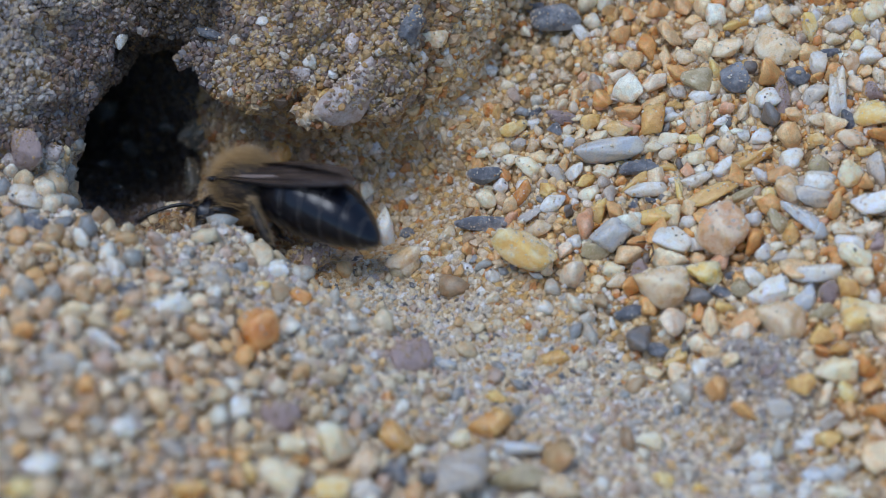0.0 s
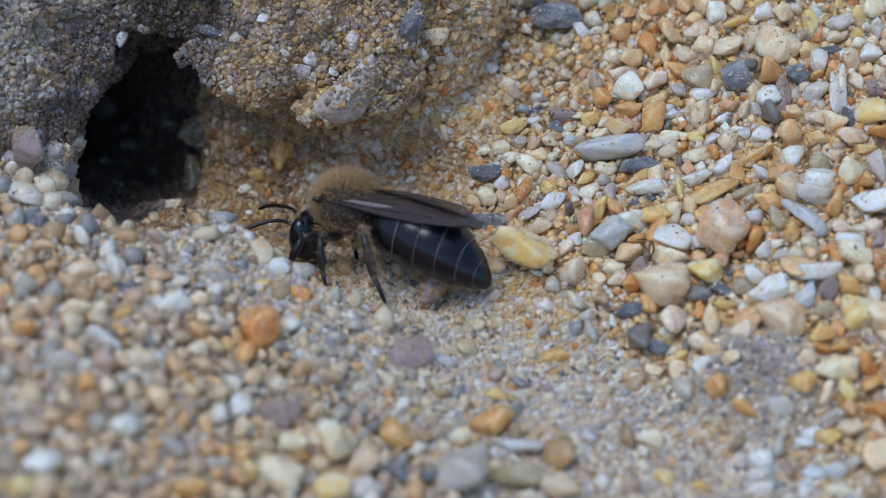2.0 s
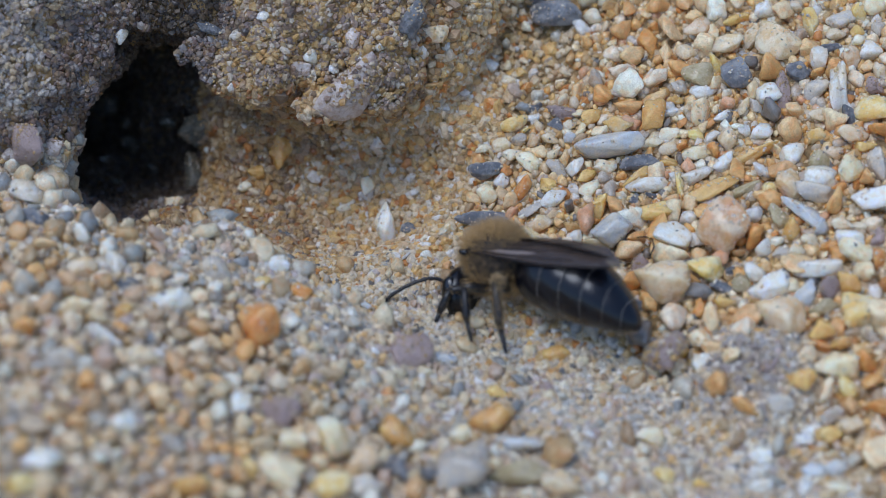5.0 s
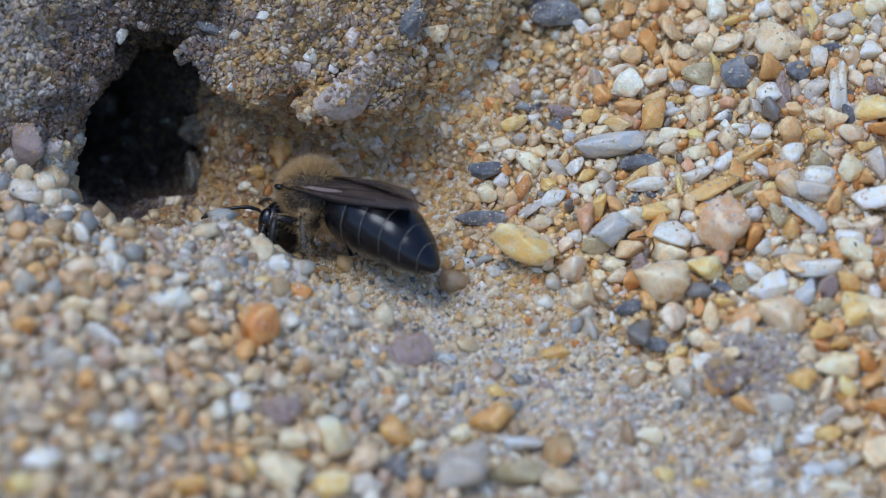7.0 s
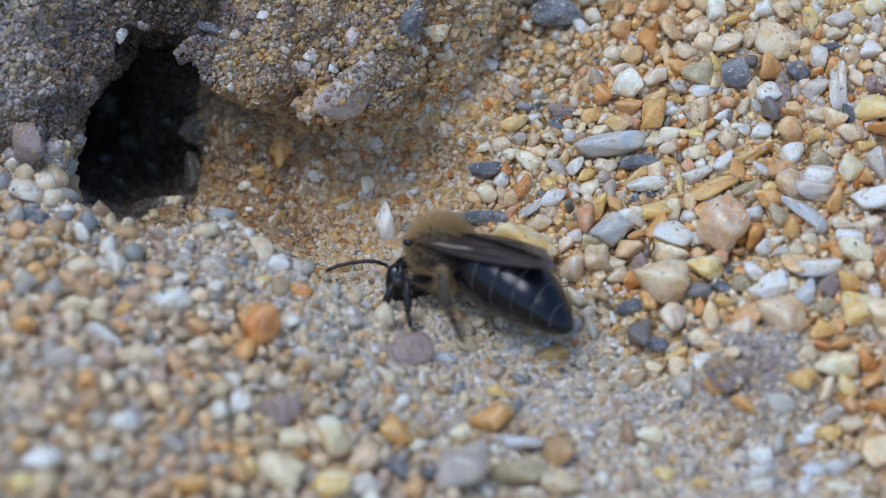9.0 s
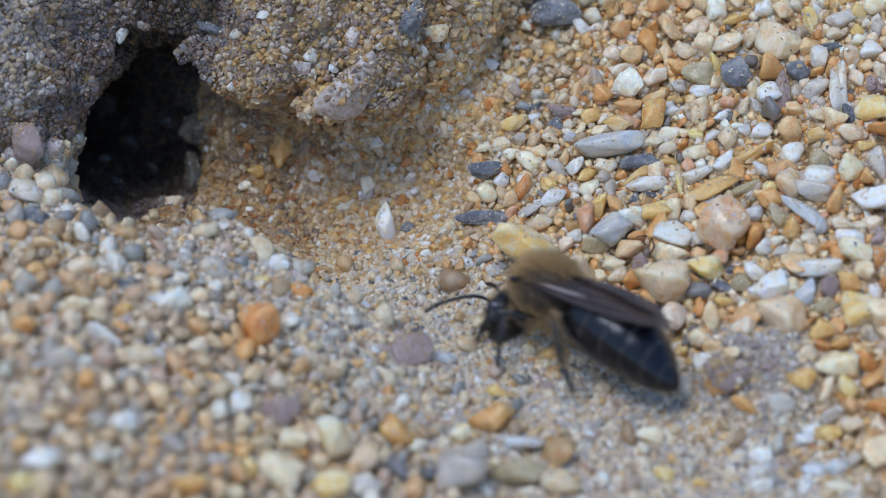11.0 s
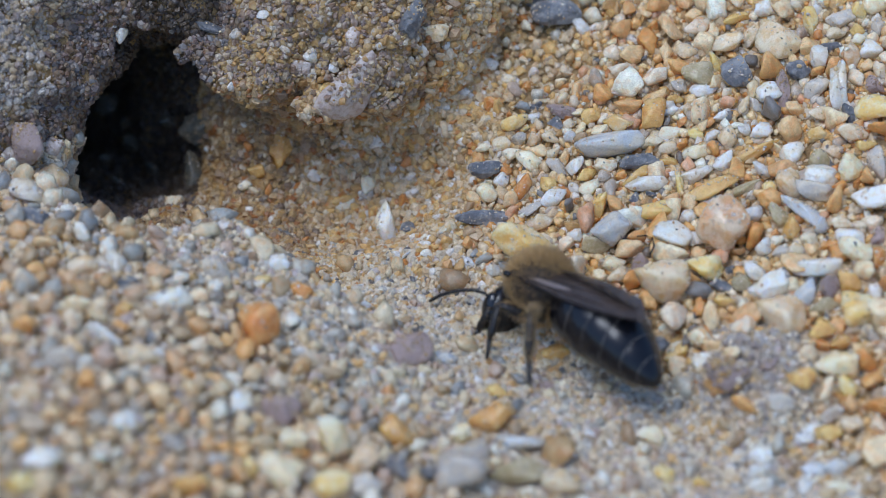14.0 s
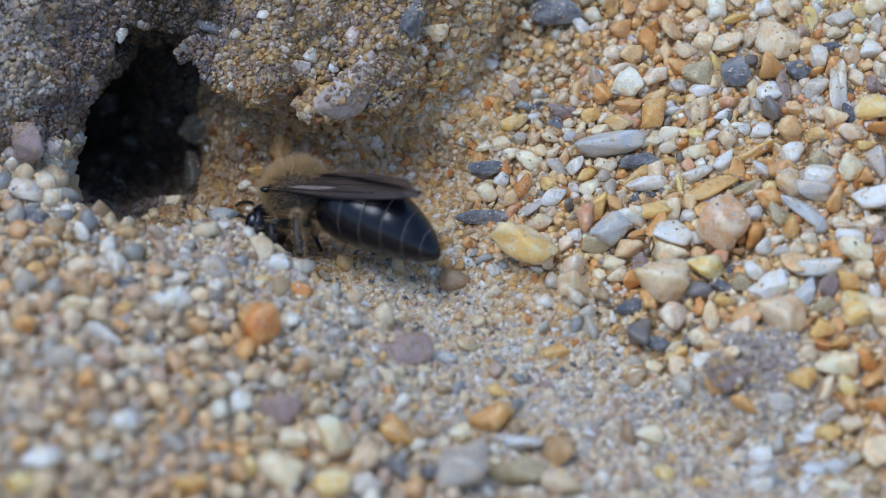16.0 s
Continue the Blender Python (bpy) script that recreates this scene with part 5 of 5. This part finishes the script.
for side in (1, -1):
    for name, length, width, lift, root, turn in (("forewing", 8.7, 2.3, 0.42, (3.35, 1.42, 0.85), (24, -4.5, -3)), ("hindwing", 5.6, 1.7, 0.2, (2.2, 1.3, 0.75), (24, -4.5, -4))):
        v, f = wing_shape(length, width, lift)
        v[:, 1] *= side
        wing = bee_part(name, v, f if side > 0 else f[:, ::-1], WING, bee, (root[0], root[1] * side, root[2]), "smoky brown translucent wing")
        wing.rotation_euler = [radians(a) for a in (-turn[0] * side, turn[1], turn[2] * side if side > 0 else -7)]
        if name == "forewing":
            pv, pf = wing_panel(length, width, lift)
            pv[:, 1] *= side
            bee_part("wing_cell", pv, pf if side > 0 else pf[:, ::-1], SHEEN_SKIN, wing, label="pale wing cell near the root with the sky's sheen put in its colour")
        bee_part("vein", *wing_veins(length, width, lift, side), VEIN, wing)
    bee_part("wing_cap", *ball((3.45, 1.46 * side, 0.85), (0.26, 0.15, 0.16), 10, 12), CHITIN, bee)

# legs: hinged at the hip; thigh, shin and foot, with pale hair on the shins
HIPS = {
    "fore": ((3.1, 0.85, -1.05), [(1.0, 0.9, -0.15), (1.35, 1.2, -1.35), (1.6, 1.3, -2.15)], 0.22),
    "middle": ((2.1, 1.0, -1.0), [(0.8, 1.25, 0.35), (0.55, 1.7, -1.3), (0.25, 1.9, -2.3)], 0.23),
    "hind": ((1.2, 0.95, -0.95), [(-0.3, 1.15, 0.8), (-1.2, 1.6, -1.4), (-2.0, 1.85, -2.6)], 0.27),
}
legs = []
for which, (hip, (knee, heel, toe), thick) in HIPS.items():
    for side in (1, -1):
        m = lambda p: Vector((p[0], p[1] * side, p[2]))
        h, k_, a_, t_ = Vector((0, 0, 0)), m(knee), m(heel), m(toe)
        leg = bee_part("leg", *limb([h, h.lerp(k_, 0.3), h.lerp(k_, 0.75), k_], [thick * 0.7, thick * 1.15, thick, thick * 0.75]), LEGS, bee, (hip[0], hip[1] * side, hip[2]))
        bee_part("shin", *limb([k_, k_.lerp(a_, 0.35), k_.lerp(a_, 0.8), a_], [thick * 0.7, thick * 0.9, thick * 1.0, thick * 0.65]), LEGS, leg)
        bee_part("foot", *limb([a_, a_.lerp(t_, 0.5), a_.lerp(t_, 0.9), t_], [thick * 0.6, thick * 0.5, thick * 0.4, thick * 0.15]), LEGS, leg)
        g = np.random.default_rng(40)
        n = {"fore": 110, "middle": 200, "hind": 1000}[which]
        along = g.uniform(-0.7, 1.0, n)
        root, way = [], []
        for u in along:
            p = h.lerp(k_, 1 + u * 0.6) if u < 0 else (k_.lerp(a_, u) if u < 1 else a_.lerp(t_, (u - 1) * 3))
            d = Vector(g.normal(size=3)).normalized()
            d = (d + Vector((-0.5, 0.2 * side, 0.1))).normalized()
            root.append(p + d * thick * 0.7), way.append(d)
        bee_part("leg_hair", *hairs(np.array(root), np.array(way), g.uniform(0.15, 0.38, n) * (1.2 if which == "hind" else 0.6), 0.012, (-0.3, 0, -0.3)), PALE_FUR, leg, label="tan brush of leg hair")
        legs.append((which, side, leg))


# a thin curled rootlet lying on the gravel
RV, RF = limb([(0, 0, 0), (0.25, 0.5, 0.25), (0.2, 1.1, 0.35), (-0.15, 1.5, 0.25), (-0.6, 1.7, 0.05)], [0.06, 0.05, 0.045, 0.04, 0.03], 6)
rootlet = new("rootlet", mesh_of("rootlet", RV + np.array(ROOT_AT), RF, [VEIN]))
tagged(rootlet, "thin dark curled rootlet lying across the gravel", "rootlet")


# grains that the bee's legs throw back
tossed = []
for k in range(30):
    r = (0.2, 0.27, 0.34, 0.23, 0.3)[k * 7 % 5]
    v, f = rock(3, 700 + k, 7, 0.06, 6)
    stone = ("cream", "white", "ochre", "grey", "white", "pink")[k % 6]
    grain = new("sand_grain", mesh_of("sand_grain", v * (r * 1.2, r, r * 0.85), f, [STONES[stone]]))
    look_of = {"cream": "cream", "white": "milky white", "ochre": "ochre", "grey": "pale grey", "pink": "pinkish"}[stone]
    tossed.append(tagged(grain, look_of + " quartz sand grain thrown back by the bee", "sand grain", "grains thrown back by the bee"))


# ---- what moves ----
# the bee's middle (mm), the way it faces and how far its head is raised (degrees)
BEE_PATH = [
    (0.0, -8.83, 3.33, 0.00, 151, -9), (0.2, -7.02, 2.03, -0.12, 147, -1), (0.5, -11.01, 4.04, 0.00, 142, -15),
    (0.7, -7.94, 2.18, -0.05, 146, -7), (1.0, -8.97, 2.33, 0.00, 144, -5), (1.2, -7.73, 2.29, -0.06, 154, -4),
    (1.5, -6.19, 1.49, -0.21, 159, 1), (1.7, -4.74, 2.28, -0.19, 159, 1), (2.0, -3.15, 0.91, -0.40, 157, 3),
    (2.2, -3.48, 1.31, -0.33, 158, -1), (2.5, -2.26, 0.85, -0.37, 151, -4), (2.7, -2.52, -0.19, -0.56, 144, -2),
    (3.0, -2.27, -1.00, -0.66, 136, -8), (3.2, -2.49, -0.63, -0.59, 131, -7), (3.5, -0.52, -1.16, -0.71, 136, -6),
    (3.7, 1.16, -0.90, -0.52, 145, -9), (4.0, 2.20, -1.90, -0.85, 152, -9), (4.2, 2.87, -1.78, -0.68, 155, -10),
    (5.2, 5.59, -4.06, -0.97, 149, -6), (6.3, 8.67, -8.13, -1.76, 144, 7), (6.4, 8.17, -7.13, -1.58, 141, 10),
    (6.5, 5.44, -5.80, -1.41, 143, 3), (6.6, 2.89, -3.89, -1.13, 141, 3), (6.7, 1.34, -2.52, -0.92, 145, 1),
    (6.8, -1.71, -1.25, -0.68, 142, 3), (6.9, -3.66, 0.16, -0.47, 144, 2), (7.0, -5.38, 1.66, -0.26, 145, -6),
    (7.2, -4.83, -0.16, -0.40, 143, -1), (7.5, -3.91, 1.5, -0.33, 153, -11), (7.7, -2.56, 0.75, -0.41, 158, -5),
    (8.0, -2.23, -0.27, -0.58, 156, -11), (8.2, -1.22, -0.01, -0.50, 153, -5), (8.5, 0.20, -2.05, -0.85, 142, -8),
    (8.7, 0.96, -1.89, -0.81, 144, -7), (9.0, 1.69, -2.75, -1.00, 144, -6), (9.1, 2.22, -3.01, -0.98, 143, -5),
    (9.2, 2.46, -2.85, -0.94, 143, -5), (10.0, 6.61, -5.16, -1.19, 145, -1), (10.7, 9.38, -8.32, -1.78, 143, 6),
    (11.0, 7.09, -6.20, -1.43, 144, 2), (11.3, 2.67, -4.55, -1.18, 145, -4), (11.4, 0.88, -3.17, -0.97, 141, 5),
    (11.5, -1.85, -1.50, -0.70, 144, -1), (11.7, -1.94, -0.36, -0.59, 147, -8), (12.0, -1.96, -1.08, -0.66, 147, -3),
    (12.2, -1.03, -1.98, -0.77, 146, -10), (12.5, 0.39, -1.91, -0.83, 141, -7), (12.7, 1.09, -3.16, -0.99, 140, -9),
    (13.0, 2.90, -3.65, -1.05, 146, -5), (13.2, 4.27, -3.85, -1.05, 149, -5), (13.5, 4.67, -4.00, -1.05, 149, -6),
    (13.7, 6.34, -5.29, -1.25, 145, 1), (14.0, 6.61, -6.03, -1.30, 136, -3), (14.2, 7.25, -7.52, -1.66, 138, -3),
    (14.5, 10.19, -9.19, -1.92, 137, 6), (14.6, 9.81, -9.39, -1.94, 141, 1), (14.7, 8.60, -8.71, -1.83, 141, 4),
    (14.8, 6.57, -7.13, -1.59, 140, 5), (14.9, 4.64, -5.96, -1.39, 145, 1), (15.0, 2.75, -4.50, -1.15, 148, -4),
    (15.1, 0.33, -2.85, -0.92, 148, -5), (15.2, -1.81, -2.02, -0.72, 145, -4), (15.3, -3.57, -0.63, -0.51, 143, -3),
    (15.4, -5.82, -0.27, -0.33, 144, -3), (15.5, -7.51, 2.03, -0.09, 149, -10), (15.7, -7.38, 1.17, -0.14, 147, -8),
    (16.0, -5.80, 1.95, -0.21, 155, -6),
]
PULLED = [(0.0, -1.93, 1.64, -1.70), (1.2, -1.86, 1.60, -1.71), (1.7, 1.79, 0.82, -1.42), (2.0, 2.19, 0.32, -1.54), (2.2, 3.29, -0.46, -1.64), (2.7, 3.80, -1.19, -1.83), (3.0, 3.92, -1.08, -1.77), (3.2, 4.97, -0.47, -1.34), (3.5, 4.73, -0.17, -1.27), (4.2, 5.40, -0.59, -1.31), (6.3, 7.79, -2.22, -1.52), (6.9, 7.48, -2.31, -1.61), (8.7, 7.60, -2.23, -1.55), (9.0, 8.30, -0.18, -0.58), (9.2, 8.30, -0.18, -0.58), (11.3, 7.22, -0.80, -1.05), (13.0, 7.22, -0.80, -1.05), (14.0, 6.90, -1.28, -1.30), (14.5, 6.75, -1.42, -1.39), (15.3, 6.89, -1.61, -1.44), (16.0, 6.89, -1.61, -1.44)]
CRUMB = [(0.0, -7.45, 2.21, -1.68), (0.7, -7.24, 1.67, -1.73), (1.2, -6.54, 2.15, -1.75), (1.7, -0.74, -0.53, -2.20), (2.5, -0.58, -0.61, -2.20), (3.0, 0.49, -1.65, -2.38), (3.7, 4.28, -3.40, -2.52), (4.2, 7.42, -4.29, -2.38), (6.3, 14.83, -8.92, -1.54), (16.0, 14.83, -8.96, -1.56)]


def bee_pose(x, y, z, yaw, rise, roll=0):
    m = pose(0, 0, 0, 0, 0, yaw) @ pose(0, 0, 0, 0, -rise, 0) @ pose(0, 0, 0, roll, 0, 0)
    return Matrix.Translation(Vector((x, y, z)) * MM) @ m @ Matrix.Translation(Vector((0.35, 0, 1.5)) * MM)


def motions():
    walk(bee, [(t, bee_pose(x + 0.42, y, z, yaw, rise - 6.5, 20)) for t, x, y, z, yaw, rise in BEE_PATH])
    phase = {"fore": 0.0, "middle": 0.5, "hind": 0.15}
    swing = {"fore": 22, "middle": 14, "hind": 20}
    beat = {"fore": 3.7, "middle": 2.3, "hind": 3.1}
    for which, side, leg in legs:
        at, rows = leg.location.copy(), []
        for i in range(161):
            t = i / 10
            a = 2 * math.pi * (beat[which] * t + phase[which] + (0.5 if side < 0 else 0.0))
            rows.append((t, Matrix.Translation(at) @ pose(0, 0, 0, 0, 5 * math.cos(a), swing[which] * math.sin(a) * side)))
        walk(leg, rows)
    for k, feeler in enumerate(antennae):
        at, rows = feeler.location.copy(), []
        for i in range(81):
            t = i / 5
            rows.append((t, Matrix.Translation(at) @ pose(0, 0, 0, 0, 9 * math.sin(4.1 * t + 2 * k), 8 * math.sin(3.0 * t + 1.3 * k) + (-12 if k else 12) * 0.5)))
        walk(feeler, rows)
    at, rows = head.location.copy(), []
    for i in range(81):
        t = i / 5
        rows.append((t, Matrix.Translation(at) @ pose(0, 0, 0, 0, 4 * math.sin(5.3 * t), 3 * math.sin(2.2 * t))))
    walk(head, rows)
    for ob, path, spin in ((pulled, PULLED, 40), (crumb, CRUMB, 70)):
        turn = ob.matrix_world.to_quaternion().to_matrix().to_4x4()
        first = path[0][1]
        walk(ob, [(t, Matrix.Translation(Vector((x, y, z)) * MM) @ pose(0, 0, 0, 0, spin * (x - first) / 4, 0) @ turn) for t, x, y, z in path])
    toss_rng = np.random.default_rng(21)
    for k, ob in enumerate(tossed):
        start = (8.0, 8.2, 8.4, 8.7, 12.2)[k % 5] + toss_rng.uniform(-0.08, 0.05)
        near = min(BEE_PATH, key=lambda r: abs(r[0] - start))
        a = radians(near[4])
        back, side = Vector((-math.cos(a), -math.sin(a), 0)), Vector((-0.3, -1, 0))
        first = Vector((near[1], near[2], 0)) + back * toss_rng.uniform(0.2, 2.0) + side * toss_rng.uniform(1.2, 2.6)
        last = first + back * toss_rng.uniform(2.0, 5.0) + side * toss_rng.uniform(0.2, 1.6)
        high = first.lerp(last, 0.5)
        places = []
        for p, up in ((first, 0.12), (high, toss_rng.uniform(0.8, 1.8)), (last, 0.12)):
            places.append(Vector((p.x, p.y, float(height(np.array(p.x), np.array(p.y))) + up)))
        rows = [(0.0, places[0], 0), (start, places[0], 0), (start + 0.09, places[1], 70), (start + 0.2, places[2], 140), (16.0, places[2], 140)]
        walk(ob, [(t, Matrix.Translation(p * MM) @ pose(0, 0, 0, spin, spin * 0.4, 0)) for t, p, spin in rows])


motions()
